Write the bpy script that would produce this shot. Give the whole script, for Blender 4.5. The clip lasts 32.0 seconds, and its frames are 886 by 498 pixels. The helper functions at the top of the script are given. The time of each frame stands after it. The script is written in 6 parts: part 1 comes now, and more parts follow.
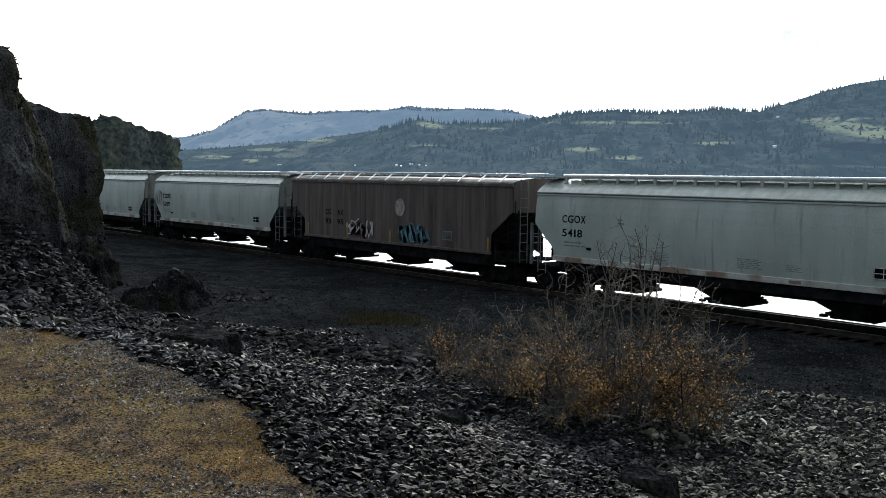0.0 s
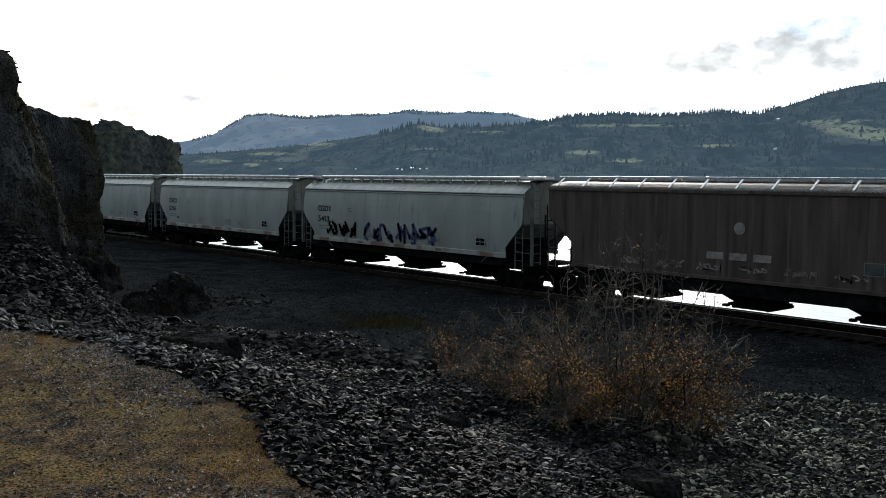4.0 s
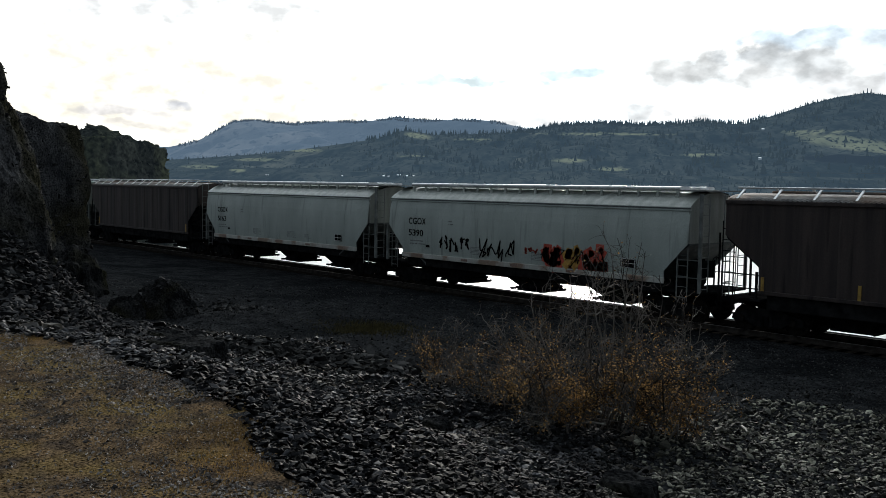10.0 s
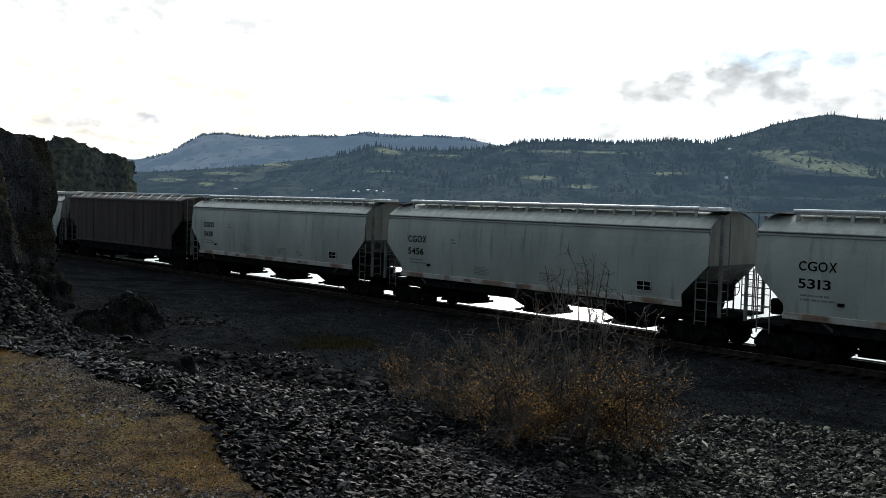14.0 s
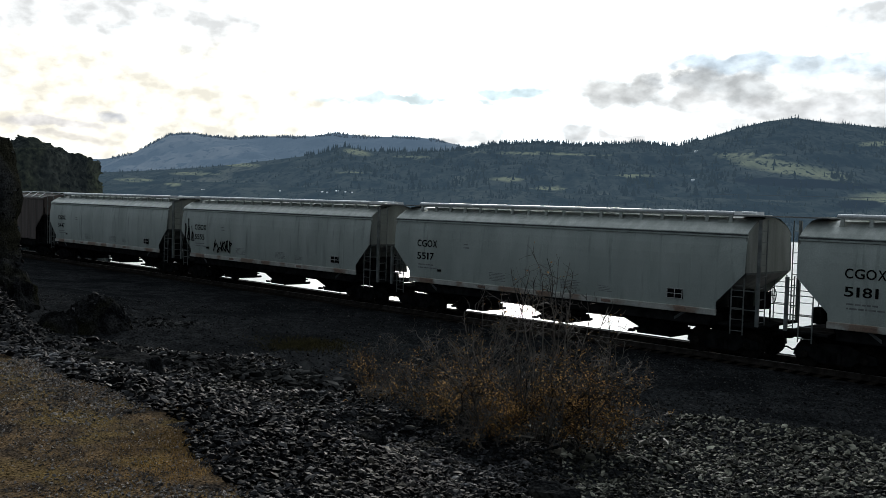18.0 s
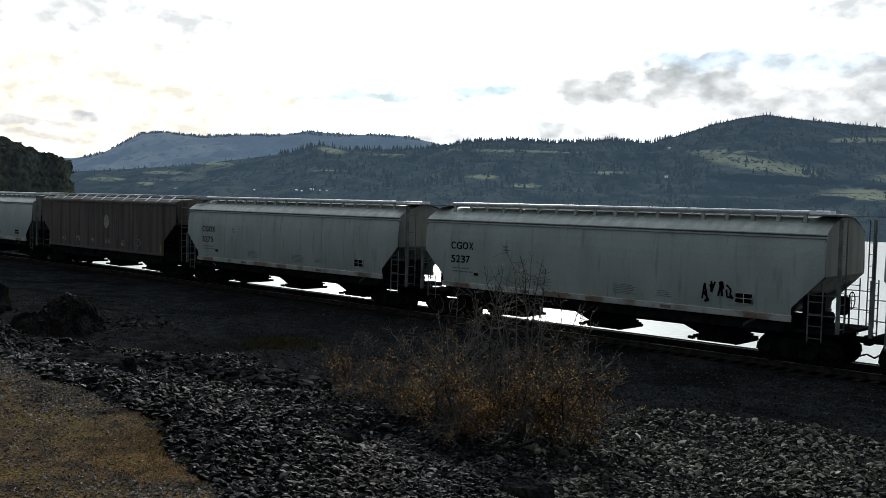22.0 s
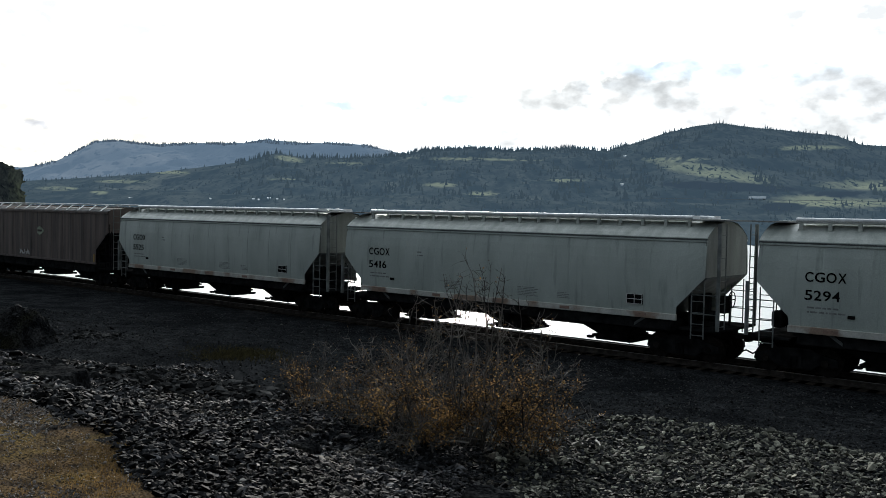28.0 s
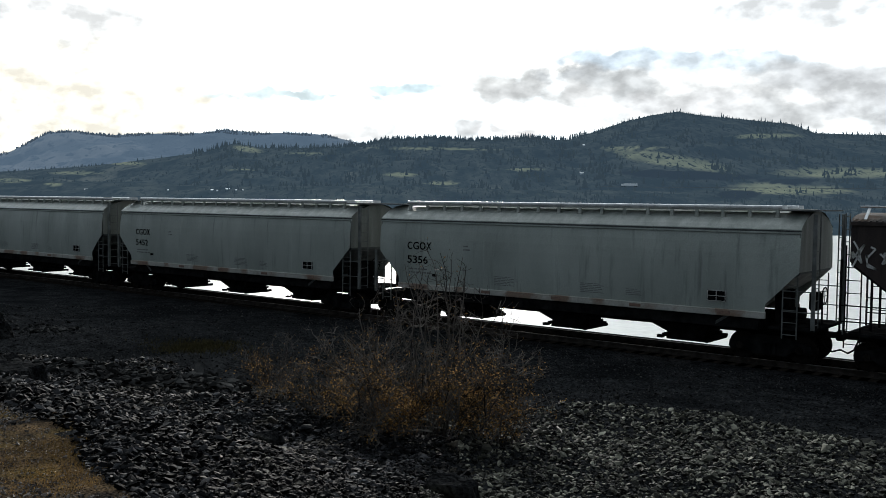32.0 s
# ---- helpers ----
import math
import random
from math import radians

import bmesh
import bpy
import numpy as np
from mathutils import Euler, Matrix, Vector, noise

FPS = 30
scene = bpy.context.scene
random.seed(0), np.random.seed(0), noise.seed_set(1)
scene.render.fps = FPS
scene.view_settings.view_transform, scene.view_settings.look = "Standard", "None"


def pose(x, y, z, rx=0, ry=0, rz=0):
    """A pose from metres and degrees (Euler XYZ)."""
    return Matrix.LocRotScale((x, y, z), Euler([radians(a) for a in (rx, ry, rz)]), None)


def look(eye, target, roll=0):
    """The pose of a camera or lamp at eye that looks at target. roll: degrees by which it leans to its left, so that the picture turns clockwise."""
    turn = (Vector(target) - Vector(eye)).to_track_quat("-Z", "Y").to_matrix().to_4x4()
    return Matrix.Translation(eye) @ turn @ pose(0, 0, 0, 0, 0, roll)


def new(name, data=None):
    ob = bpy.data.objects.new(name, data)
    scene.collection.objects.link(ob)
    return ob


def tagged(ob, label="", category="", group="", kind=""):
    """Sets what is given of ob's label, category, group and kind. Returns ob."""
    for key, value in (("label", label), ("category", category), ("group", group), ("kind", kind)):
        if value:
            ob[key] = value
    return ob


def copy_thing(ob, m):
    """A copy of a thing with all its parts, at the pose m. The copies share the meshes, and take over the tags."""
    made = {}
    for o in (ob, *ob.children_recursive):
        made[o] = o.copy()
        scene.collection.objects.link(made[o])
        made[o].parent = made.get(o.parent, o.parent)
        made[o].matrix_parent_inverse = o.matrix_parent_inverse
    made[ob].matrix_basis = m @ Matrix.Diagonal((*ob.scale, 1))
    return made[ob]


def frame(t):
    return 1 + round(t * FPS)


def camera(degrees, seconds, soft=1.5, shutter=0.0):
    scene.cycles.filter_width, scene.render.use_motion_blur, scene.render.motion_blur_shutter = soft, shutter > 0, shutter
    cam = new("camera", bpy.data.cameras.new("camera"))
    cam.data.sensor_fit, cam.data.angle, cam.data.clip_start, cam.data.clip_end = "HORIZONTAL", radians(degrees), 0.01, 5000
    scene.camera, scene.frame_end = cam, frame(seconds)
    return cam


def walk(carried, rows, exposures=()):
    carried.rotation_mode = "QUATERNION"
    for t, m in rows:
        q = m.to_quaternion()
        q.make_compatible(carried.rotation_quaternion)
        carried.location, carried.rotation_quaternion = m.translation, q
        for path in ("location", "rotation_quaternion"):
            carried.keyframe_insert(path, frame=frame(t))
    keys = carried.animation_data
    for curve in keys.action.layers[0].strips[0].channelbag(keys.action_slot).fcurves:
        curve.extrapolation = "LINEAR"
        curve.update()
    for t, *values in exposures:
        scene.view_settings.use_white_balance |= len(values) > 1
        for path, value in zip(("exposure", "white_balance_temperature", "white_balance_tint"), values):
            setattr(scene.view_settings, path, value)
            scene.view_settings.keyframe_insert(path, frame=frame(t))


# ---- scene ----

EYE = (0.0, 0.0, 4.65)
cam = camera(50.57, 32.0, soft=0.6)

# seconds, heading, tilt, lean (degrees), steps aside (metres); the track runs along x
VIEW = [
    (0, -49.00, -4.55, 0.67, -0.04, 0.02, -0.01), (0.5, -48.85, -4.53, 0.84, -0.08, 0.05, -0.03), (1, -48.76, -4.51, 0.76, -0.11, 0.06, -0.04),
    (1.5, -48.72, -4.49, 0.69, -0.12, 0.07, -0.04), (2, -48.71, -4.45, 0.59, -0.12, 0.08, -0.05), (2.5, -48.72, -4.45, 0.56, -0.11, 0.07, -0.05),
    (3, -48.76, -4.41, 0.52, -0.10, 0.07, -0.04), (3.5, -48.92, -4.38, 0.47, -0.09, 0.07, -0.04), (5.5, -49.32, -4.22, 0.63, -0.09, 0.06, -0.04),
    (6, -49.36, -4.18, 0.70, -0.08, 0.06, -0.04), (6.5, -49.33, -4.17, 0.66, -0.07, 0.05, -0.04), (7, -49.30, -4.16, 0.66, -0.06, 0.05, -0.04),
    (7.5, -49.26, -4.14, 0.67, -0.05, 0.04, -0.04), (8, -49.22, -4.12, 0.70, -0.03, 0.03, -0.04), (8.5, -49.20, -4.11, 0.72, -0.01, 0.01, -0.04),
    (9, -49.07, -4.09, 0.78, 0.03, -0.01, -0.04), (9.5, -48.69, -4.00, 0.84, 0.08, -0.05, -0.03), (10, -48.23, -3.89, 0.87, 0.13, -0.08, -0.03),
    (10.5, -47.80, -3.78, 0.93, 0.18, -0.11, -0.02), (11, -47.40, -3.65, 0.94, 0.23, -0.14, -0.01), (11.5, -47.05, -3.53, 0.98, 0.26, -0.16, -0.01),
    (12, -46.75, -3.38, 1.08, 0.28, -0.18, -0.00), (12.5, -46.55, -3.24, 1.21, 0.28, -0.18, -0.00), (13, -46.44, -3.10, 1.21, 0.28, -0.18, -0.01),
    (13.5, -46.41, -2.99, 1.37, 0.28, -0.19, -0.00), (14, -46.37, -2.89, 1.46, 0.30, -0.20, -0.00), (14.5, -46.34, -2.82, 1.53, 0.33, -0.23, 0.00),
    (16.5, -45.44, -2.67, 1.66, 0.38, -0.27, 0.01), (17, -45.11, -2.69, 1.65, 0.43, -0.31, 0.02), (17.5, -44.78, -2.73, 1.64, 0.48, -0.34, 0.02),
    (18, -44.47, -2.76, 1.63, 0.50, -0.35, 0.02), (18.5, -44.19, -2.79, 1.62, 0.53, -0.37, 0.02), (19, -43.90, -2.81, 1.55, 0.54, -0.38, 0.03),
    (19.5, -43.67, -2.82, 1.54, 0.56, -0.39, 0.03), (20, -43.46, -2.82, 1.48, 0.58, -0.39, 0.03), (20.5, -43.27, -2.81, 1.52, 0.59, -0.40, 0.03),
    (21, -43.18, -2.81, 1.51, 0.59, -0.40, 0.03), (21.5, -43.06, -2.81, 1.48, 0.60, -0.40, 0.03), (22, -42.97, -2.86, 1.35, 0.60, -0.41, 0.04),
    (22.5, -42.89, -2.91, 1.24, 0.61, -0.41, 0.04), (23, -42.79, -2.94, 1.15, 0.62, -0.41, 0.03), (23.5, -42.69, -2.95, 0.99, 0.62, -0.41, 0.03),
    (24, -42.58, -2.92, 1.00, 0.62, -0.41, 0.03), (24.5, -42.46, -2.86, 1.03, 0.61, -0.41, 0.03), (25, -42.36, -2.76, 1.03, 0.60, -0.40, 0.03),
    (25.5, -42.25, -2.66, 1.06, 0.59, -0.39, 0.04), (27.5, -40.99, -2.29, 1.09, 0.57, -0.38, 0.04), (28, -40.44, -2.31, 1.10, 0.55, -0.37, 0.04),
    (28.5, -39.91, -2.41, 1.06, 0.55, -0.37, 0.04), (29, -39.48, -2.53, 0.99, 0.55, -0.38, 0.04), (29.5, -39.19, -2.65, 0.92, 0.55, -0.38, 0.04),
    (30, -38.91, -2.73, 0.83, 0.56, -0.39, 0.04), (30.5, -38.64, -2.78, 0.75, 0.57, -0.39, 0.04), (31, -38.42, -2.81, 0.69, 0.57, -0.39, 0.04),
    (31.5, -38.21, -2.85, 0.59, 0.57, -0.39, 0.04), (32, -38.04, -2.90, 0.72, 0.57, -0.40, 0.04),
]


def view_pose(yaw, tilt, lean, dx, dy, dz):
    a, b = radians(yaw), radians(tilt)
    way = Vector((math.sin(a) * math.cos(b), math.cos(a) * math.cos(b), math.sin(b)))
    eye = Vector(EYE) + Vector((dx, dy, dz))
    return look(eye, eye + way, lean)


walk(cam, [(t, view_pose(*v)) for t, *v in VIEW], exposures=[(0, 0.46), (1, 0.42), (2, 0.17), (3, 0.0), (6, -0.22), (9, -0.31), (12, -0.4), (14, -0.25), (17, -0.5), (20, -0.45), (23, -0.38), (25, -0.18), (28, -0.14), (29, -0.32), (30, -0.28), (31, -0.16), (32, -0.46)])

# ---- light ----
SUN_AZ, SUN_EL = -42.0, 16.5          # degrees from +y towards +x, and above the horizon
sun = new("sun", bpy.data.lights.new("sun", "SUN"))
sun.data.energy, sun.data.angle, sun.data.color = 2.6, radians(12), (1.0, 0.95, 0.88)
sun_way = Vector((math.sin(radians(SUN_AZ)) * math.cos(radians(SUN_EL)), math.cos(radians(SUN_AZ)) * math.cos(radians(SUN_EL)), math.sin(radians(SUN_EL))))
sun.matrix_world = look((0, 0, 60), Vector((0, 0, 60)) - sun_way)

world = bpy.data.worlds.new("sky")
scene.world = world
world.use_nodes = True
wn, wl = world.node_tree.nodes, world.node_tree.links
wn.clear()
w_out, w_bg = wn.new("ShaderNodeOutputWorld"), wn.new("ShaderNodeBackground")
w_sky = wn.new("ShaderNodeTexSky")
w_sky.sky_type, w_sky.sun_disc = "NISHITA", False
w_sky.sun_elevation, w_sky.sun_rotation = radians(SUN_EL), radians(SUN_AZ)
w_sky.air_density, w_sky.dust_density = 1.0, 2.0
w_gain = wn.new("ShaderNodeVectorMath")
w_gain.operation = "SCALE"
w_gain.inputs["Scale"].default_value = 0.07
wl.new(w_sky.outputs["Color"], w_gain.inputs[0])
# a broken layer of thin bright cloud, brighter towards the sun
w_co = wn.new("ShaderNodeTexCoord")
w_map = wn.new("ShaderNodeMapping")
w_map.inputs["Scale"].default_value = (2.2, 2.2, 6.0)
wl.new(w_co.outputs["Generated"], w_map.inputs["Vector"])
w_noise = wn.new("ShaderNodeTexNoise")
w_noise.inputs["Scale"].default_value, w_noise.inputs["Detail"].default_value = 1.6, 7.0
wl.new(w_map.outputs["Vector"], w_noise.inputs["Vector"])
w_ramp = wn.new("ShaderNodeValToRGB")
w_ramp.color_ramp.elements[0].position, w_ramp.color_ramp.elements[0].color = 0.30, (0.6, 0.6, 0.6, 1)
w_ramp.color_ramp.elements[1].position, w_ramp.color_ramp.elements[1].color = 0.50, (1, 1, 1, 1)
wl.new(w_noise.outputs["Fac"], w_ramp.inputs["Fac"])
w_dot = wn.new("ShaderNodeVectorMath")
w_dot.operation = "DOT_PRODUCT"
w_dot.inputs[1].default_value = sun_way
wl.new(w_co.outputs["Generated"], w_dot.inputs[0])
w_glow = wn.new("ShaderNodeMapRange")
w_glow.inputs["From Min"].default_value, w_glow.inputs["From Max"].default_value = -0.2, 1.0
w_glow.inputs["To Min"].default_value, w_glow.inputs["To Max"].default_value = 0.0, 1.0
wl.new(w_dot.outputs["Value"], w_glow.inputs["Value"])
w_pow = wn.new("ShaderNodeMath")
w_pow.operation = "POWER"
w_pow.inputs[1].default_value = 4.0
wl.new(w_glow.outputs["Result"], w_pow.inputs[0])
w_lift = wn.new("ShaderNodeMath")
w_lift.operation = "MULTIPLY_ADD"
w_lift.inputs[1].default_value, w_lift.inputs[2].default_value = 3.3, 0.0
wl.new(w_pow.outputs["Value"], w_lift.inputs[0])
w_cloud = wn.new("ShaderNodeVectorMath")
w_cloud.operation = "SCALE"
w_cloud.inputs[0].default_value = (0.88, 0.965, 1.0)
wl.new(w_lift.outputs["Value"], w_cloud.inputs["Scale"])
w_veil = wn.new("ShaderNodeVectorMath")
w_veil.inputs[1].default_value = (0.26, 0.31, 0.36)
wl.new(w_cloud.outputs["Vector"], w_veil.inputs[0])
w_mix = wn.new("ShaderNodeMix")
w_mix.data_type = "RGBA"
wl.new(w_ramp.outputs["Color"], w_mix.inputs["Factor"])
wl.new(w_gain.outputs["Vector"], w_mix.inputs["A"])
wl.new(w_veil.outputs["Vector"], w_mix.inputs["B"])
sky_colour = w_mix.outputs["Result"]
# torn grey cumulus and thin blue gaps: bearing, height, half width, half height (degrees), colour, depth
w_warp = wn.new("ShaderNodeTexNoise")
w_warp.inputs["Scale"].default_value, w_warp.inputs["Detail"].default_value = 26.0, 6.0
wl.new(w_co.outputs["Generated"], w_warp.inputs["Vector"])
w_cent = wn.new("ShaderNodeVectorMath")
w_cent.operation = "SUBTRACT"
w_cent.inputs[1].default_value = (0.5, 0.5, 0.5)
wl.new(w_warp.outputs["Color"], w_cent.inputs[0])
w_soft = wn.new("ShaderNodeVectorMath")
w_soft.operation = "SCALE"
w_soft.inputs["Scale"].default_value = 0.03
wl.new(w_cent.outputs["Vector"], w_soft.inputs[0])
w_way = wn.new("ShaderNodeVectorMath")
w_way.operation = "ADD"
wl.new(w_co.outputs["Generated"], w_way.inputs[0])
wl.new(w_soft.outputs["Vector"], w_way.inputs[1])
CLOUDS = [(-66.0, 5.2, 12.0, 3.0, (1.36, 1.31, 1.15), 0.97), (-65.0, 10.6, 9.0, 1.2, (1.16, 1.19, 1.2), 0.97), (-17.0, 11.2, 6.0, 0.8, (1.08, 1.13, 1.16), 1.0), (-22.0, 6.3, 11.0, 1.9, (1.22, 1.26, 1.27), 0.97),
          (-46.8, 6.25, 3.4, 0.16, (0.98, 1.15, 1.2), 1.0), (-42.0, 6.85, 2.4, 0.22, (0.9, 1.1, 1.18), 1.0), (-25.8, 8.6, 4.6, 0.3, (0.84, 0.99, 1.12), 1.0), (-21.5, 8.2, 3.4, 0.5, (0.95, 1.08, 1.18), 0.97),
          (-44.3, 3.9, 1.5, 0.3, (1.05, 1.07, 1.08), 1.0), (-42.0, 4.2, 1.5, 0.42, (1.04, 1.07, 1.08), 1.0), (-36.8, 4.35, 0.7, 0.36, (0.92, 0.96, 0.98), 1.0), (-33.8, 4.2, 1.4, 0.25, (1.12, 1.13, 1.14), 0.97),
          (-34.6, 6.9, 1.5, 0.7, (0.92, 0.95, 0.95), 1.0), (-33.3, 6.5, 1.7, 0.6, (0.82, 0.85, 0.86), 1.0), (-29.9, 7.55, 1.5, 0.42, (0.62, 0.66, 0.69), 1.0), (-28.4, 7.2, 1.8, 0.5, (0.74, 0.78, 0.8), 1.0),
          (-27.0, 6.55, 1.5, 0.7, (0.80, 0.84, 0.86), 1.0), (-29.6, 6.7, 1.3, 0.45, (1.0, 1.03, 1.04), 1.0), (-25.6, 6.0, 1.3, 0.4, (0.92, 0.95, 0.97), 1.0),
          (-22.3, 5.75, 1.9, 0.6, (0.98, 1.01, 1.03), 1.0), (-17.7, 5.3, 1.7, 0.55, (0.86, 0.9, 0.92), 1.0), (-15.2, 7.1, 3.2, 0.8, (0.8, 0.84, 0.87), 1.0), (-12.5, 6.0, 2.4, 1.1, (0.84, 0.88, 0.91), 1.0),
          (-63.7, 4.35, 0.75, 0.3, (0.66, 0.68, 0.72), 1.0), (-66.6, 3.95, 2.0, 0.16, (1.0, 0.98, 0.96), 1.0), (-66.5, 3.2, 1.8, 0.14, (1.1, 1.06, 0.98), 1.0)]
w_puff = wn.new("ShaderNodeMapping")
w_puff.inputs["Scale"].default_value = (1.0, 1.0, 1.7)
wl.new(w_co.outputs["Generated"], w_puff.inputs["Vector"])
w_fleece = wn.new("ShaderNodeTexNoise")
w_fleece.inputs["Scale"].default_value, w_fleece.inputs["Detail"].default_value = 22.0, 9.0
w_fleece.inputs["Roughness"].default_value = 0.52
wl.new(w_puff.outputs["Vector"], w_fleece.inputs["Vector"])
w_torn = wn.new("ShaderNodeMapRange")
w_torn.inputs["From Min"].default_value, w_torn.inputs["From Max"].default_value = 0.3, 0.7
w_torn.inputs["To Min"].default_value, w_torn.inputs["To Max"].default_value = -0.75, 0.6
wl.new(w_fleece.outputs["Fac"], w_torn.inputs["Value"])
w_billow = wn.new("ShaderNodeTexNoise")
w_billow.inputs["Scale"].default_value, w_billow.inputs["Detail"].default_value = 42.0, 9.0
wl.new(w_puff.outputs["Vector"], w_billow.inputs["Vector"])
w_lit = wn.new("ShaderNodeMapRange")
w_lit.inputs["From Min"].default_value, w_lit.inputs["From Max"].default_value = 0.36, 0.66
w_lit.inputs["To Min"].default_value, w_lit.inputs["To Max"].default_value = 0.92, 1.5
wl.new(w_billow.outputs["Fac"], w_lit.inputs["Value"])
for c_az, c_el, c_w, c_h, c_col, c_depth in CLOUDS:
    a, e = radians(c_az), radians(c_el)
    away = wn.new("ShaderNodeVectorMath")
    away.operation = "SUBTRACT"
    away.inputs[1].default_value = (math.sin(a) * math.cos(e), math.cos(a) * math.cos(e), math.sin(e))
    wl.new(w_way.outputs["Vector"], away.inputs[0])
    flat = wn.new("ShaderNodeVectorMath")
    flat.operation = "MULTIPLY"
    flat.inputs[1].default_value = (1 / radians(c_w), 1 / radians(c_w), 1 / radians(c_h))
    wl.new(away.outputs["Vector"], flat.inputs[0])
    size = wn.new("ShaderNodeVectorMath")
    size.operation = "LENGTH"
    wl.new(flat.outputs["Vector"], size.inputs[0])
    frayed = wn.new("ShaderNodeMath")
    wl.new(size.outputs["Value"], frayed.inputs[0])
    wl.new(w_torn.outputs["Result"], frayed.inputs[1])
    fade = wn.new("ShaderNodeMapRange")
    fade.interpolation_type = "SMOOTHSTEP"
    fade.inputs["From Min"].default_value, fade.inputs["From Max"].default_value = 1.7, 0.1
    fade.inputs["To Min"].default_value, fade.inputs["To Max"].default_value = 1.0, 1.0 - c_depth
    wl.new(frayed.outputs["Value"], fade.inputs["Value"])
    thin = wn.new("ShaderNodeMath")
    thin.operation = "POWER"
    thin.inputs[1].default_value = 2.6
    wl.new(fade.outputs["Result"], thin.inputs[0])
    over = wn.new("ShaderNodeMix")
    over.data_type = "RGBA"
    tone = wn.new("ShaderNodeVectorMath")
    tone.operation = "SCALE"
    tone.inputs[0].default_value = c_col
    wl.new(w_lit.outputs["Result"], tone.inputs["Scale"])
    wl.new(tone.outputs["Vector"], over.inputs["A"])
    wl.new(thin.outputs["Value"], over.inputs["Factor"])
    wl.new(sky_colour, over.inputs["B"])
    sky_colour = over.outputs["Result"]
wl.new(sky_colour, w_bg.inputs["Color"])
wl.new(w_bg.outputs["Background"], w_out.inputs["Surface"])

# ---- materials ----


def surface(name, low, high, scale=4.0, rough=0.7, metal=0.0, bump=0.0, grain=None, stretch=(1, 1, 1), spread=0.25, island=0.0, third=None, third_scale=0.7, shine=0.5, grit=0.35, own=False, streak=0.0):
    """A procedural surface: two colours by a broad noise, a finer grain, an optional third colour in patches, and relief."""
    m = bpy.data.materials.new(name)
    m.use_nodes = True
    n, l = m.node_tree.nodes, m.node_tree.links
    b = n["Principled BSDF"]
    co, mp = n.new("ShaderNodeTexCoord"), n.new("ShaderNodeMapping")
    mp.inputs["Scale"].default_value = stretch
    l.new(co.outputs["Object"], mp.inputs["Vector"])
    if own:
        who, far = n.new("ShaderNodeObjectInfo"), n.new("ShaderNodeVectorMath")
        far.operation = "SCALE"
        far.inputs[0].default_value = (60, 11, 37)
        l.new(who.outputs["Random"], far.inputs["Scale"])
        l.new(far.outputs["Vector"], mp.inputs["Location"])
    big = n.new("ShaderNodeTexNoise")
    big.inputs["Scale"].default_value, big.inputs["Detail"].default_value = scale, 5.0
    l.new(mp.outputs["Vector"], big.inputs["Vector"])
    ramp = n.new("ShaderNodeValToRGB")
    ramp.color_ramp.elements[0].position, ramp.color_ramp.elements[1].position = 0.5 - spread / 2, 0.5 + spread / 2
    ramp.color_ramp.elements[0].color, ramp.color_ramp.elements[1].color = (*low, 1), (*high, 1)
    l.new(big.outputs["Fac"], ramp.inputs["Fac"])
    colour = ramp.outputs["Color"]
    if third:
        pat = n.new("ShaderNodeTexNoise")
        pat.inputs["Scale"].default_value, pat.inputs["Detail"].default_value = third_scale, 6.0
        l.new(co.outputs["Object"], pat.inputs["Vector"])
        pr = n.new("ShaderNodeValToRGB")
        pr.color_ramp.elements[0].position, pr.color_ramp.elements[1].position = 0.5, 0.62
        l.new(pat.outputs["Fac"], pr.inputs["Fac"])
        mx = n.new("ShaderNodeMix")
        mx.data_type = "RGBA"
        mx.inputs["B"].default_value = (*third, 1)
        l.new(pr.outputs["Color"], mx.inputs["Factor"])
        l.new(colour, mx.inputs["A"])
        colour = mx.outputs["Result"]
    if streak:
        run, drip = n.new("ShaderNodeMapping"), n.new("ShaderNodeTexNoise")
        run.inputs["Scale"].default_value = (4.5, 1.0, 0.5)
        l.new(co.outputs["Object"], run.inputs["Vector"])
        if own:
            l.new(far.outputs["Vector"], run.inputs["Location"])
        drip.inputs["Scale"].default_value, drip.inputs["Detail"].default_value = 1.0, 3.0
        l.new(run.outputs["Vector"], drip.inputs["Vector"])
        dark = n.new("ShaderNodeMapRange")
        dark.inputs["From Min"].default_value, dark.inputs["From Max"].default_value = 0.58, 0.76
        dark.inputs["To Min"].default_value, dark.inputs["To Max"].default_value = 1.0, 1.0 - streak
        l.new(drip.outputs["Fac"], dark.inputs["Value"])
        run_off = n.new("ShaderNodeVectorMath")
        run_off.operation = "SCALE"
        l.new(colour, run_off.inputs[0])
        l.new(dark.outputs["Result"], run_off.inputs["Scale"])
        colour = run_off.outputs["Vector"]
    fine = n.new("ShaderNodeTexNoise")
    fine.inputs["Scale"].default_value, fine.inputs["Detail"].default_value = grain or scale * 9, 4.0
    l.new(co.outputs["Object"], fine.inputs["Vector"])
    vary = n.new("ShaderNodeMapRange")
    if grit > 0.5:
        vary.inputs["From Min"].default_value, vary.inputs["From Max"].default_value = 0.33, 0.67
    vary.inputs["To Min"].default_value, vary.inputs["To Max"].default_value = 1 - grit, 1 + grit
    l.new(fine.outputs["Fac"], vary.inputs["Value"])
    gain = n.new("ShaderNodeVectorMath")
    gain.operation = "SCALE"
    l.new(colour, gain.inputs[0])
    l.new(vary.outputs["Result"], gain.inputs["Scale"])
    colour = gain.outputs["Vector"]
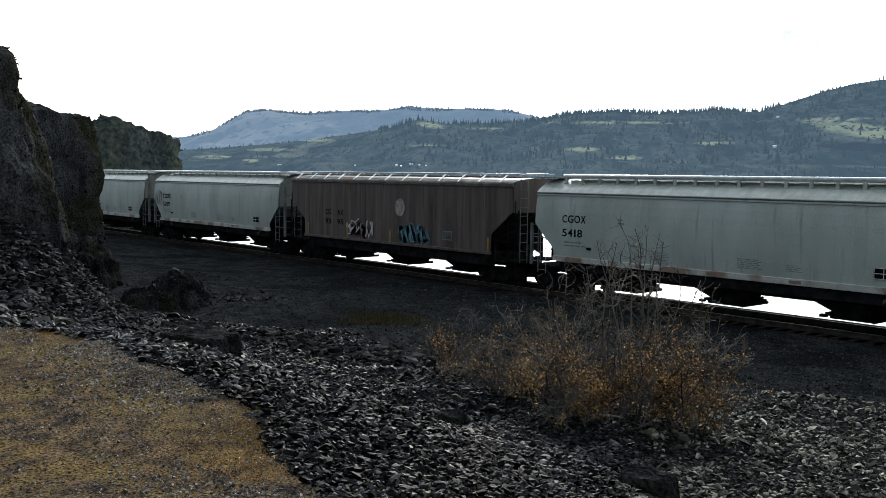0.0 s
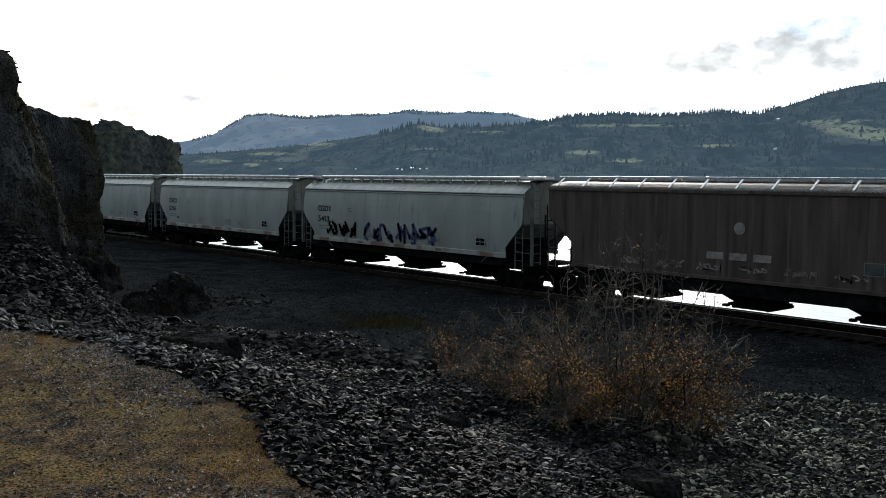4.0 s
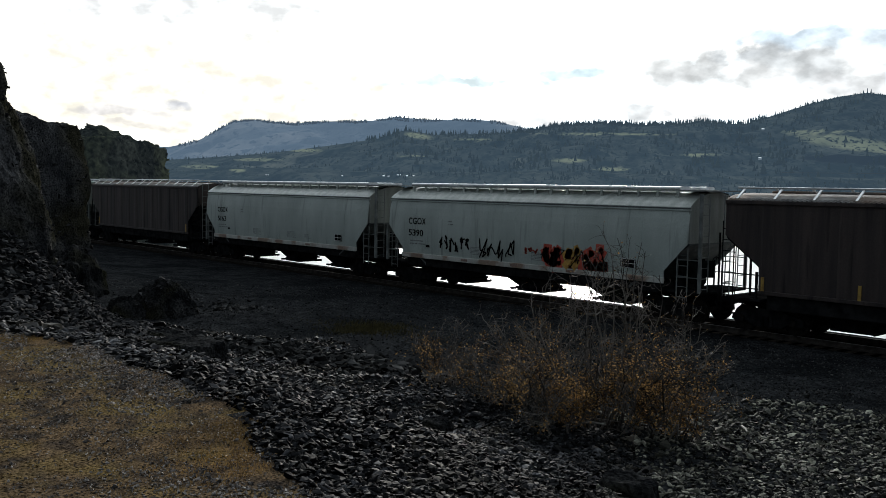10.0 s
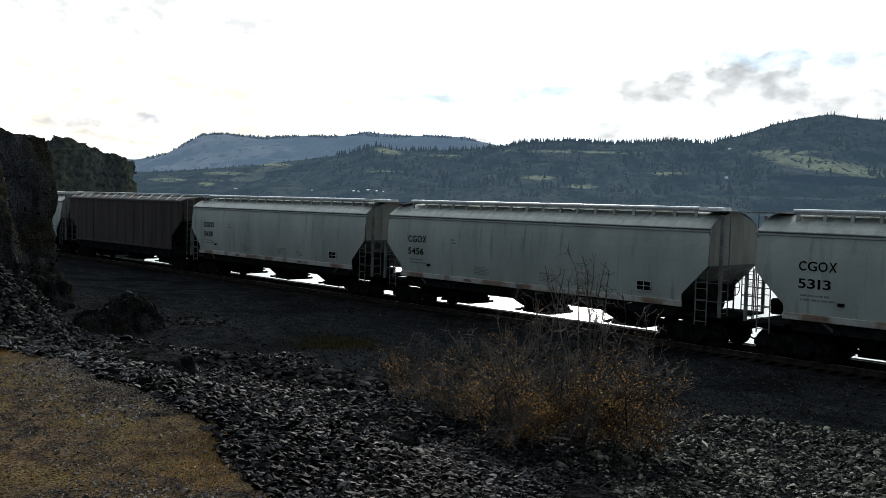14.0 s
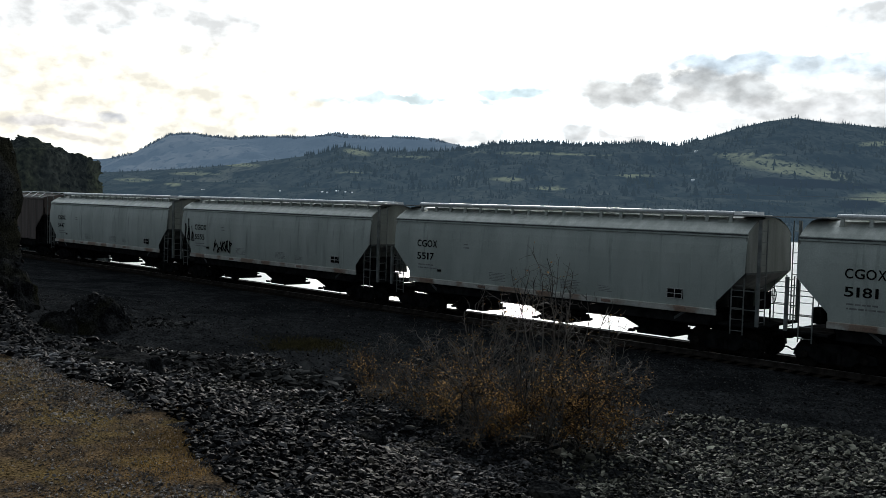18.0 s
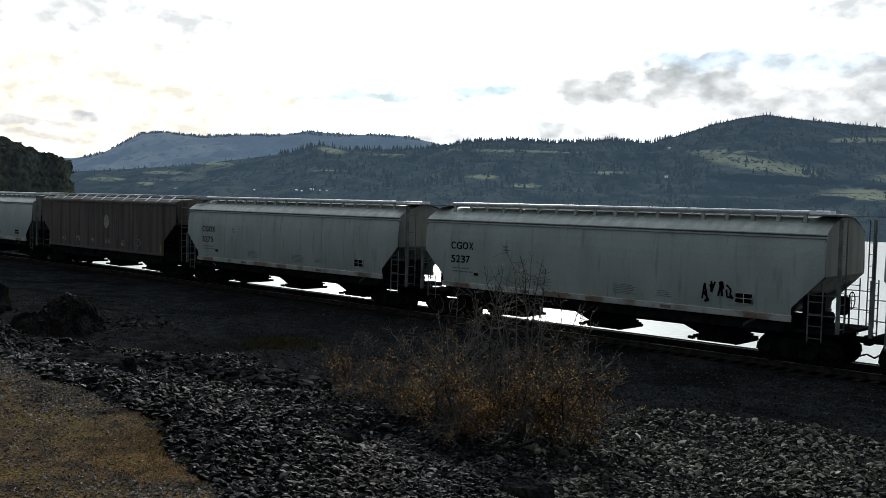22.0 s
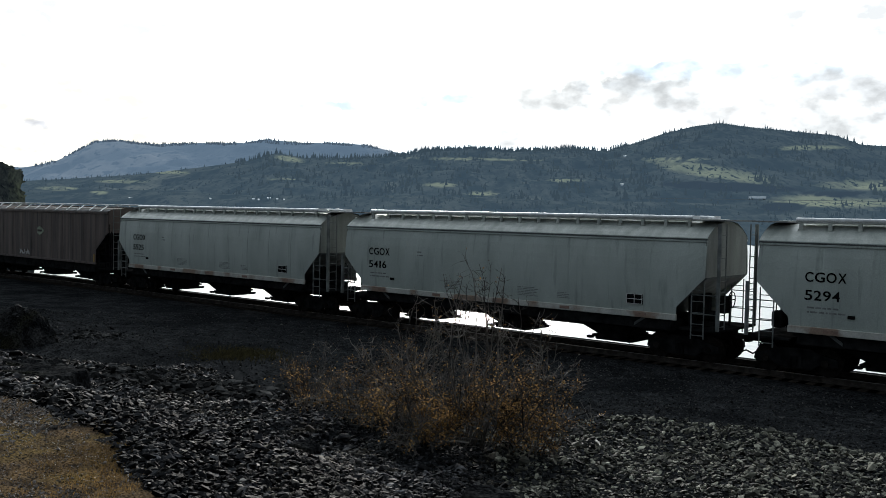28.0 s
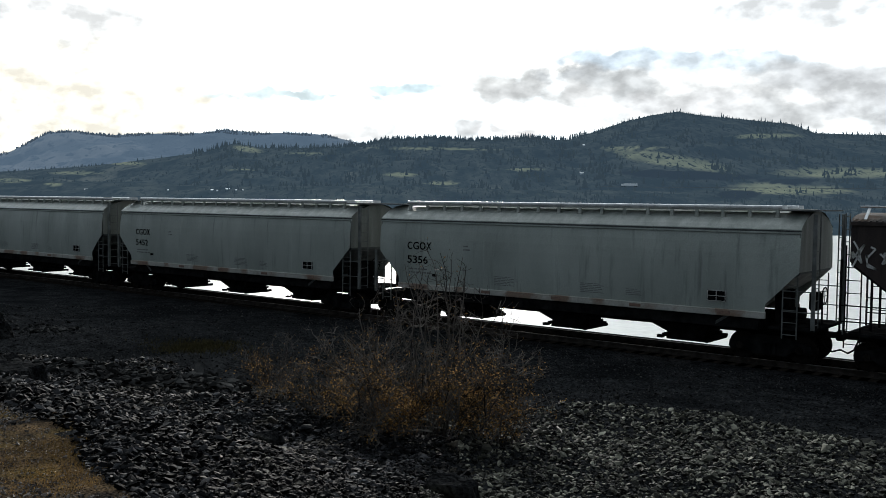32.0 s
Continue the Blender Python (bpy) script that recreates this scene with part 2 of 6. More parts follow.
    if island:
        geo = n.new("ShaderNodeNewGeometry")
        iv = n.new("ShaderNodeMapRange")
        iv.inputs["To Min"].default_value, iv.inputs["To Max"].default_value = 1 - island, 1 + island * (1.9 if island > 0.9 else 1.0)
        few = n.new("ShaderNodeMath")
        few.operation = "POWER"
        few.inputs[1].default_value = 2.4 if island > 0.9 else 1.0
        l.new(geo.outputs["Random Per Island"], few.inputs[0])
        l.new(few.outputs["Value"], iv.inputs["Value"])
        g2 = n.new("ShaderNodeVectorMath")
        g2.operation = "SCALE"
        l.new(colour, g2.inputs[0])
        l.new(iv.outputs["Result"], g2.inputs["Scale"])
        colour = g2.outputs["Vector"]
    l.new(colour, b.inputs["Base Color"])
    b.inputs["Roughness"].default_value, b.inputs["Metallic"].default_value = rough, metal
    b.inputs["Specular IOR Level"].default_value = shine
    if bump:
        bp = n.new("ShaderNodeBump")
        bp.inputs["Strength"].default_value, bp.inputs["Distance"].default_value = 0.6, bump
        l.new(fine.outputs["Fac"], bp.inputs["Height"])
        l.new(bp.outputs["Normal"], b.inputs["Normal"])
    return m


def dull_surface(*args, **more):
    """The same without gloss: dust, soil, soot, bark."""
    m = surface(*args, **more)
    m.node_tree.nodes["Principled BSDF"].inputs["Specular IOR Level"].default_value = 0.0
    return m


def haze_glow(m, colour, strength):
    """Emission imitating air haze on far trees, outcrops, houses, lorry and road."""
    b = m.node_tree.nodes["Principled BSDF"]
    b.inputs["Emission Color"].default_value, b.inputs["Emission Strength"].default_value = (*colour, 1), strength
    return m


M_GREY = surface("grey_paint", (0.325, 0.362, 0.332), (0.50, 0.55, 0.508), 0.8, 0.45, 0, 0.0, 30, (1.1, 1, 0.45), 0.5, own=True, streak=0.38)
M_SILL = surface("scuffed_grey_sill", (0.42, 0.42, 0.38), (0.58, 0.57, 0.52), 2.0, 0.5, 0, 0.0, 30, (1, 1, 1), 0.4, 0, (0.28, 0.20, 0.15), 1.1, own=True)
# end sheets take a darker grey than the sides
M_END = surface("darker_grey_end_paint", (0.16, 0.17, 0.155), (0.32, 0.335, 0.305), 1.2, 0.6, 0, 0.0, 25, (1, 2, 0.3), 0.5, own=True, streak=0.3)
# dark tone, also used to paint the shadow line at the eave
M_DARK_STEEL = surface("dark_steel", (0.04, 0.046, 0.046), (0.10, 0.108, 0.106), 2.0, 0.7, 0, 0, 25)
M_POST = surface("dull_grey_post", (0.10, 0.11, 0.105), (0.19, 0.205, 0.2), 3, 0.6)
M_GREY_ROOF = surface("grey_roof_paint", (0.30, 0.325, 0.295), (0.50, 0.525, 0.485), 1.6, 0.4, 0.0, 0.0, 25, (2.2, 1, 1), 0.4, own=True)
M_WALK = dull_surface("dull_grey_walkway", (0.16, 0.165, 0.165), (0.26, 0.265, 0.265), 3, 0.7)
M_GALV = surface("galvanised_steel", (0.55, 0.56, 0.57), (0.74, 0.75, 0.76), 3, 0.35, 0.7, 0.0, 40)
M_BROWN = surface("brown_paint", (0.056, 0.042, 0.037), (0.152, 0.113, 0.098), 1.1, 0.65, 0, 0.0, 25, (2.6, 1, 0.2), 0.4, own=True, streak=0.6)
M_DARK_BROWN = surface("dark_brown_paint", (0.026, 0.021, 0.0205), (0.066, 0.049, 0.044), 1.1, 0.65, 0, 0.0, 25, (2.6, 1, 0.2), 0.4, shine=0.3, own=True, streak=0.6)
M_RUST_ROOF = surface("weathered_galvanised_roof", (0.075, 0.071, 0.07), (0.19, 0.183, 0.178), 2.5, 0.6, 0.0, 0.0, 20, (1, 1, 1), 0.3, 0, (0.13, 0.092, 0.07), 0.5, shine=0.12, own=True)
M_BLACK = dull_surface("grimy_black_steel", (0.008, 0.0085, 0.009), (0.022, 0.022, 0.0225), 3, 0.75, 0.0, 0.002, 40)
M_WHEEL = dull_surface("wheel_steel", (0.010, 0.009, 0.008), (0.025, 0.022, 0.02), 5, 0.6, 0.1, 0.0, 40)
M_LETTER = dull_surface("black_lettering_paint", (0.004, 0.004, 0.0045), (0.012, 0.012, 0.012), 6, 0.7)
M_WHITE = surface("white_marking_paint", (0.6, 0.6, 0.58), (0.78, 0.78, 0.76), 6, 0.6)
M_FADED = surface("faded_white_paint", (0.26, 0.22, 0.2), (0.42, 0.38, 0.35), 6, 0.7)
M_TEAL = surface("teal_spray_paint", (0.05, 0.125, 0.165), (0.09, 0.19, 0.235), 5, 0.6)
M_PALE_TEAL = surface("pale_teal_spray_paint", (0.13, 0.30, 0.36), (0.2, 0.4, 0.46), 5, 0.6)
M_RED = surface("red_spray_paint", (0.42, 0.05, 0.03), (0.6, 0.09, 0.05), 5, 0.6)
M_MAROON = surface("dull_red_spray_paint", (0.10, 0.025, 0.03), (0.19, 0.05, 0.055), 5, 0.6)
M_BLUE = surface("blue_spray_paint", (0.04, 0.06, 0.16), (0.08, 0.11, 0.26), 5, 0.6)
M_YELLOW = surface("yellow_bar_paint", (0.26, 0.15, 0.03), (0.40, 0.25, 0.05), 5, 0.6)
M_AMBER = surface("amber_spray_paint", (0.42, 0.22, 0.04), (0.6, 0.34, 0.07), 5, 0.6)
M_REFLECT = surface("dull_orange_reflector", (0.20, 0.13, 0.10), (0.30, 0.19, 0.14), 8, 0.5)
M_RAIL = dull_surface("worn_rail_steel", (0.03, 0.026, 0.023), (0.06, 0.052, 0.046), 4, 0.7)
M_RAIL_TOP = dull_surface("worn_rail_head", (0.14, 0.135, 0.13), (0.24, 0.235, 0.225), 4, 0.6)
M_TIE = dull_surface("tarred_timber", (0.02, 0.017, 0.014), (0.05, 0.042, 0.035), 4, 0.85, 0, 0.004, 30, (0.3, 3, 1))
M_BALLAST = dull_surface("dark_ballast_gravel", (0.0118, 0.0126, 0.0137), (0.0270, 0.0284, 0.0300), 2.0, 0.95, 0, 0.06, 14, (1, 1, 1), 0.3, 0, (0.0105, 0.0115, 0.0126), 0.35, 0.15, 0.85)
M_GROUND = dull_surface("dry_grass_and_gravel", (0.036, 0.030, 0.026), (0.130, 0.088, 0.050), 5.5, 0.9, 0, 0.02, 60, (1, 1, 1), 0.3, 0, (0.128, 0.090, 0.040), 1.7, 0.2, 0.95)
M_STONE = surface("broken_basalt", (0.0055, 0.0055, 0.0064), (0.065, 0.0645, 0.0675), 3.0, 0.6, 0, 0.008, 30, (1, 1, 1), 0.4, 0.93, (0.044, 0.038, 0.030), 0.9, 0.05)
M_DARKER_STONE = surface("darker_basalt", (0.0018, 0.0018, 0.0022), (0.022, 0.022, 0.0238), 3.0, 0.6, 0, 0.008, 30, (1, 1, 1), 0.4, 0.94, None, 0.7, 0.02)
M_CLIFF = dull_surface("mossy_basalt_cliff", (0.015, 0.016, 0.018), (0.078, 0.078, 0.080), 1.6, 0.8, 0, 0.1, 16, (1, 1, 0.4), 0.3, 0, (0.034, 0.032, 0.022), 0.3, 0.5, 0.6)
M_BOULDER = dull_surface("dark_basalt_boulder", (0.008, 0.0085, 0.0095), (0.036, 0.0355, 0.035), 2.4, 0.85, 0, 0.06, 18, (1, 1, 0.6), 0.3, 0, (0.026, 0.025, 0.016), 0.6, 0.5, 0.7)
M_SHARD = surface("broken_cliff_basalt", (0.010, 0.010, 0.012), (0.060, 0.0595, 0.059), 2.0, 0.8, 0, 0.01, 20, (1, 1, 1), 0.4, 0.85, None, 0.7, 0.03)
# weak emission lifts the outcrop as haze would
M_OUTCROP = haze_glow(dull_surface("mossy_outcrop_rock", (0.018, 0.020, 0.018), (0.055, 0.057, 0.047), 0.35, 0.85, 0, 0.2, 2, (1, 1, 0.4), 0.35, 0, (0.056, 0.060, 0.036), 0.15, 0.5, 0.75), (0.010, 0.015, 0.019), 0.6)
M_SHINGLE = surface("flat_grey_shingle", (0.018, 0.018, 0.0138), (0.20, 0.193, 0.152), 3.0, 0.65, 0, 0.006, 30, (1, 1, 1), 0.4, 0.92, None, 0.7, 0.1)
M_BARK = surface("grey_brown_bark", (0.022, 0.019, 0.017), (0.18, 0.162, 0.145), 1.5, 0.7, shine=0.1)
M_LEAF = dull_surface("rusty_autumn_leaf", (0.10, 0.052, 0.021), (0.64, 0.388, 0.145), 2.5, 0.6, 0, 0, 30, (1, 1, 1), 0.3, 0.85)
M_STICK = surface("bleached_driftwood", (0.3, 0.28, 0.25), (0.5, 0.47, 0.43), 8, 0.8)
M_GRASS = dull_surface("dry_grass_blades", (0.080, 0.056, 0.024), (0.25, 0.155, 0.058), 1.2, 0.7, 0, 0, 20, (1, 1, 1), 0.5, 0.65)
for thin_m, thin_part in ((M_LEAF, 0.22), (M_GRASS, 0.45)):
    leaf_n, leaf_l = thin_m.node_tree.nodes, thin_m.node_tree.links
    leaf_b = leaf_n["Principled BSDF"]
    leaf_t, leaf_m = leaf_n.new("ShaderNodeBsdfTranslucent"), leaf_n.new("ShaderNodeMixShader")
    leaf_m.inputs[0].default_value = thin_part
    leaf_l.new(leaf_b.inputs["Base Color"].links[0].from_socket, leaf_t.inputs["Color"])
    leaf_l.new(leaf_b.outputs["BSDF"], leaf_m.inputs[1])
    leaf_l.new(leaf_t.outputs["BSDF"], leaf_m.inputs[2])
    leaf_l.new(leaf_m.outputs["Shader"], leaf_n["Material Output"].inputs["Surface"])
# conifers glow bluish in place of haze in front of them
M_CONIFER = haze_glow(dull_surface("far_conifer", (0.012, 0.018, 0.017), (0.04, 0.050, 0.038), 0.02, 0.9), (0.041, 0.066, 0.092), 1.0)
M_FAR_CONIFER = haze_glow(dull_surface("hazy_conifer", (0.03, 0.04, 0.045), (0.05, 0.06, 0.065), 0.02, 0.9), (0.06, 0.09, 0.13), 1.0)
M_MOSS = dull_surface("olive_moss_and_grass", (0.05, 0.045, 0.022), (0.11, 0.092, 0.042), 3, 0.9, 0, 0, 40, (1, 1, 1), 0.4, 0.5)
# haze emission also whitens the far walls and the lorry
M_HOUSE = haze_glow(surface("far_white_wall", (0.86, 0.86, 0.86), (0.92, 0.92, 0.92), 0.3, 0.3), (0.05, 0.075, 0.098), 1.0)
# pale base colour adds painted sky reflection to the water's own gloss
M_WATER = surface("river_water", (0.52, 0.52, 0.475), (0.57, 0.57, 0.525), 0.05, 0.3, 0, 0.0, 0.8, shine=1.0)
M_SHORE = dull_surface("bank_gravel", (0.03, 0.03, 0.028), (0.07, 0.066, 0.06), 0.8, 0.9, 0, 0.05, 6)
M_GRAVEL = dull_surface("dark_gravel_stone", (0.014, 0.0145, 0.015), (0.075, 0.073, 0.07), 4, 0.8, 0, 0, 30, (1, 1, 1), 0.4, 0.85, None, 0.7, 0.2)
M_PEBBLE = surface("grey_pebble", (0.04, 0.036, 0.034), (0.30, 0.27, 0.25), 6, 0.8, 0, 0, 40, (1, 1, 1), 0.5, 0.9, None, 0.7, 0.2)
# road lifted by the same haze emission
M_ROAD = haze_glow(dull_surface("far_road", (0.06, 0.065, 0.065), (0.1, 0.1, 0.1), 0.05, 0.9, 0, 0, 0.4), (0.04, 0.058, 0.076), 0.9)
wb = M_WATER.node_tree.nodes.new("ShaderNodeBump")
wb.inputs["Strength"].default_value, wb.inputs["Distance"].default_value = 0.08, 0.25
wt = M_WATER.node_tree.nodes.new("ShaderNodeTexNoise")
wt.inputs["Scale"].default_value, wt.inputs["Detail"].default_value = 0.5, 6.0
wc = M_WATER.node_tree.nodes.new("ShaderNodeTexCoord")
M_WATER.node_tree.links.new(wc.outputs["Object"], wt.inputs["Vector"])
M_WATER.node_tree.links.new(wt.outputs["Fac"], wb.inputs["Height"])
M_WATER.node_tree.links.new(wb.outputs["Normal"], M_WATER.node_tree.nodes["Principled BSDF"].inputs["Normal"])

# ---- mesh tools ----


def part(name, bm, material, parent, label=""):
    me = bpy.data.meshes.new(name)
    bmesh.ops.recalc_face_normals(bm, faces=bm.faces)
    bm.to_mesh(me)
    bm.free()
    me.materials.append(material)
    ob = new(name, me)
    ob.parent = parent
    if label:
        tagged(ob, label)
    return ob


def again(ob, name, parent=None):
    """One more object on the same mesh."""
    o = new(name, ob.data)
    o.parent = parent or ob.parent
    if "label" in ob:
        o["label"] = ob["label"]
    return o


def mesh_of(name, verts, faces, material, parent=None, smooth=False):
    me = bpy.data.meshes.new(name)
    me.from_pydata(verts, [], faces)
    me.materials.append(material)
    if smooth:
        me.shade_smooth()
    ob = new(name, me)
    ob.parent = parent
    return ob


def box(bm, x0, x1, y0, y1, z0, z1, bevel=0.0):
    r = bmesh.ops.create_cube(bm, size=1.0, matrix=Matrix.Translation(((x0 + x1) / 2, (y0 + y1) / 2, (z0 + z1) / 2)) @ Matrix.Diagonal((x1 - x0, y1 - y0, z1 - z0, 1)))
    if bevel:
        edges = {e for v in r["verts"] for e in v.link_edges}
        bmesh.ops.bevel(bm, geom=list(edges), offset=bevel, segments=1, affect="EDGES")
    return bm


def boxes(*args, bevel=0.0):
    bm = bmesh.new()
    for a in args:
        box(bm, *a, bevel=bevel)
    return bm


def rod(bm, a, b, r, r2=None, n=6):
    a, b = Vector(a), Vector(b)
    d = b - a
    if d.length < 1e-6:
        return bm
    m = Matrix.Translation((a + b) / 2) @ d.to_track_quat("Z", "Y").to_matrix().to_4x4()
    bmesh.ops.create_cone(bm, cap_ends=True, segments=n, radius1=r, radius2=r if r2 is None else r2, depth=d.length, matrix=m)
    return bm


def rods(*args, n=6):
    bm = bmesh.new()
    for a in args:
        rod(bm, *a, n=n)
    return bm


def prism(bm, outline, axis, lo, hi):
    """A plane outline carried along an axis: 'x' takes (y, z), 'y' takes (x, z)."""
    def at(p, s):
        return (s, p[0], p[1]) if axis == "x" else (p[0], s, p[1])
    f = [bm.verts.new(at(p, lo)) for p in outline]
    g = [bm.verts.new(at(p, hi)) for p in outline]
    k = len(outline)
    bm.faces.new(f[::-1])
    bm.faces.new(g)
    for i in range(k):
        bm.faces.new((f[i], f[(i + 1) % k], g[(i + 1) % k], g[i]))
    return bm


def sheet(bm, grid):
    """Quads over a list of rows of points."""
    v = [[bm.verts.new(p) for p in row] for row in grid]
    for a, b in zip(v, v[1:]):
        for i in range(len(a) - 1):
            bm.faces.new((a[i], a[i + 1], b[i + 1], b[i]))
    return bm


def ring(bm, cx, cy, cz, r, t, axis="y", n=20):
    """A thin ring (hand wheel, oval) round a point."""
    for i in range(n):
        a, b = 2 * math.pi * i / n, 2 * math.pi * (i + 1) / n
        if axis == "y":
            p, q = (cx + r * math.cos(a), cy, cz + r * math.sin(a)), (cx + r * math.cos(b), cy, cz + r * math.sin(b))
        else:
            p, q = (cx, cy + r * math.cos(a), cz + r * math.sin(a)), (cx, cy + r * math.cos(b), cz + r * math.sin(b))
        rod(bm, p, q, t, n=4)
    return bm


TEXTS = {}


def glyph(char, height, width, material):
    """One flat character, lower left corner at the origin, facing -y; shared between repeats."""
    key = (char, height, round(width, 3), material.name)
    if key not in TEXTS:
        c = bpy.data.curves.new("letter", "FONT")
        c.body, c.size, c.extrude, c.offset = char, 1.0, 0.004, 0.012
        o = new("letter", c)
        me = bpy.data.meshes.new_from_object(o.evaluated_get(bpy.context.evaluated_depsgraph_get()))
        bpy.data.objects.remove(o)
        co = np.zeros(len(me.vertices) * 3)
        me.vertices.foreach_get("co", co)
        co = co.reshape(-1, 3)
        co[:, 0] = (co[:, 0] - co[:, 0].min()) / np.ptp(co[:, 0]) * width
        co[:, 1] = (co[:, 1] - co[:, 1].min()) / np.ptp(co[:, 1]) * height
        me.vertices.foreach_set("co", np.stack([co[:, 0], -co[:, 2], co[:, 1]], 1).ravel())
        me.materials.clear()
        me.materials.append(material)
        me.update()
        TEXTS[key] = me
    return TEXTS[key]


def writing(text, height, width, x, y, z, material, parent, name="letter"):
    """Flat letters on a side that faces -y; x, z is the lower left corner. Each character is a part of its own."""
    wide = [0.62 if c == "1" else 1.2 if c in "GO" else 1.0 for c in text]
    gap = 0.18
    unit = width / (sum(wide) + gap * (len(text) - 1))
    for c, w in zip(text, wide):
        body = 0.34 if c == "1" else w
        ob = new(name, glyph(c, height, body * unit, material))
        ob.parent = parent
        ob.location = (x + (w - body) / 2 * unit, y, z)
        x += (w + gap) * unit

# ---- ground ----
TRACK_Y = 28.8
WATER_Z = -10.0


def ease(a, b, v):
    s = min(1.0, max(0.0, (v - a) / (b - a)))
    return s * s * (3 - 2 * s)


EDGE = [(-13.0, 2.2), (-10.0, 2.78), (-9.3, 3.08), (-8.5, 3.23), (-7.7, 3.27), (-6.7, 3.2), (-5.8, 3.08), (-4.8, 2.83), (-4.1, 2.6), (-3.4, 2.38), (-2.0, 2.2)]
EDGE_X, EDGE_Y = [p[0] for p in EDGE], [p[1] for p in EDGE]


def shelf_edge(x):
    """Where the grass shelf ends and the stone bank begins."""
    return float(np.interp(x, EDGE_X, EDGE_Y)) + 0.05 * math.sin(x * 1.9) + 0.04 * math.sin(x * 4.3)


def land(x, y):
    """Height of the ground: shelf, stone bank, flat gravel, track bed, then the bank down to the river."""
    e = shelf_edge(x)
    z = 3.05 - 2.6 * (0.35 * ease(e, e + 4.0, y) + 0.65 * ease(e + 0.6, e + 8.6, y))
    z -= 0.65 * ease(12.5, 24.0, y)
    z += 0.12 * noise.noise((x * 0.35, y * 0.35, 0)) * (0.4 + ease(e, e + 2, y)) * (1 - ease(20, 24, y))
    z += 0.16 * noise.noise((x * 0.9, y * 0.9, 6)) * ease(e + 0.5, e + 2.5, y) * (1 - ease(13, 16, y))
    z -= 0.35 * math.exp(-(((x + 21) / 7) ** 2 + ((y - 14.5) / 3.0) ** 2))
    if y > 31.3:
        z = max(-0.25 - (y - 31.3) * 0.75, WATER_Z - 3.0)
    if y < -1:
        z += 0.03 * (-1 - y)
    return z


def axis_steps(lo, hi, near, fine, grow):
    out, v, s = [near], near, fine
    while v < hi:
        v += s
        out.append(v)
        s *= grow
    v, s = near, fine
    while v > lo:
        v -= s
        out.insert(0, v)
        s *= grow
    return out


gx = axis_steps(-1500, 1500, -9.0, 0.28, 1.025)
gy = [v for v in np.arange(-6, 46.1, 0.3)]
gy = [-1500, -700, -300, -120, -50, -20, -10] + gy + [60, 90]
gv, gf = [], []
for yy in gy:
    for xx in gx:
        gv.append((xx, yy, land(xx, yy)))
nx = len(gx)
for j in range(len(gy) - 1):
    for i in range(nx - 1):
        a = j * nx + i
        gf.append((a, a + 1, a + nx + 1, a + nx))
ground = mesh_of("ground", gv, gf, M_GROUND, None, True)
ground.data.materials.append(M_BALLAST)
ground.data.materials.append(M_SHORE)
for p in ground.data.polygons:
    c = p.center
    w = 0.5 * noise.noise((c.x * 0.8, c.y * 0.8, 3))
    p.material_index = 0 if c.y < shelf_edge(c.x) + 0.25 + w else (1 if c.y < 31.5 else 2)
tagged(ground, "dry grass shelf above dark railway gravel", "ground", kind="structure")

wv = [(math.cos(a) * r, math.sin(a) * r, WATER_Z) for r in (0.0, 200.0, 700.0, 2000.0, 4700.0) for a in [2 * math.pi * k / 48 for k in range(48)]]
wf = [(48 * j + k, 48 * j + (k + 1) % 48, 48 * j + 48 + (k + 1) % 48, 48 * j + 48 + k) for j in range(4) for k in range(48)]
water = tagged(mesh_of("water", wv, wf, M_WATER), "calm river, white sky reflection partly painted as pale colour", "river", kind="structure")

# ---- far land ----


def profile(rows, az):
    az = max(rows[0][0], min(rows[-1][0], az))
    for (a, u), (b, v) in zip(rows, rows[1:]):
        if a <= az <= b:
            return u + (v - u) * (az - a) / (b - a)
    return rows[-1][1]


FAR_RIDGE = [(-120, 1.5), (-75, 1.4), (-64.5, 2.0), (-62.9, 2.4), (-62.0, 2.9), (-60.8, 3.6), (-59.5, 3.7), (-57.5, 3.57), (-54.5, 3.75), (-52.5, 3.85), (-51.3, 4.08), (-49, 3.95), (-46.2, 4.0), (-45.1, 3.9), (-43.6, 3.55), (-41, 3.0), (-30, 2.5), (20, 2.0)]
MID_RIDGE = [(-120, 1.0), (-66, 1.1), (-58.8, 1.75), (-55, 2.3), (-52.3, 2.75), (-50.6, 3.3), (-48.9, 3.05), (-46.8, 3.1), (-43.3, 3.3), (-41.3, 3.72), (-38.6, 3.86), (-36.2, 3.74), (-33.0, 3.92), (-30.6, 3.78), (-29.0, 4.28), (-27.3, 4.85), (-25.7, 5.25), (-24.2, 5.44), (-22.7, 5.2), (-20.7, 4.98), (-17.9, 4.66), (-16.6, 4.13), (-14.9, 4.04), (-12.9, 3.95), (-5, 3.6), (20, 3.0)]
LOW_RISE = [(-120, 0.4), (-66, 0.7), (-58, 0.9), (-52, 0.75), (-47, 0.8), (-42, 0.95), (-38, 0.9), (-33, 0.75), (-28, 0.8), (-24, 0.75), (-22.4, 0.95), (-18, 1.0), (-13, 0.95), (-5, 1.0), (20, 0.9)]


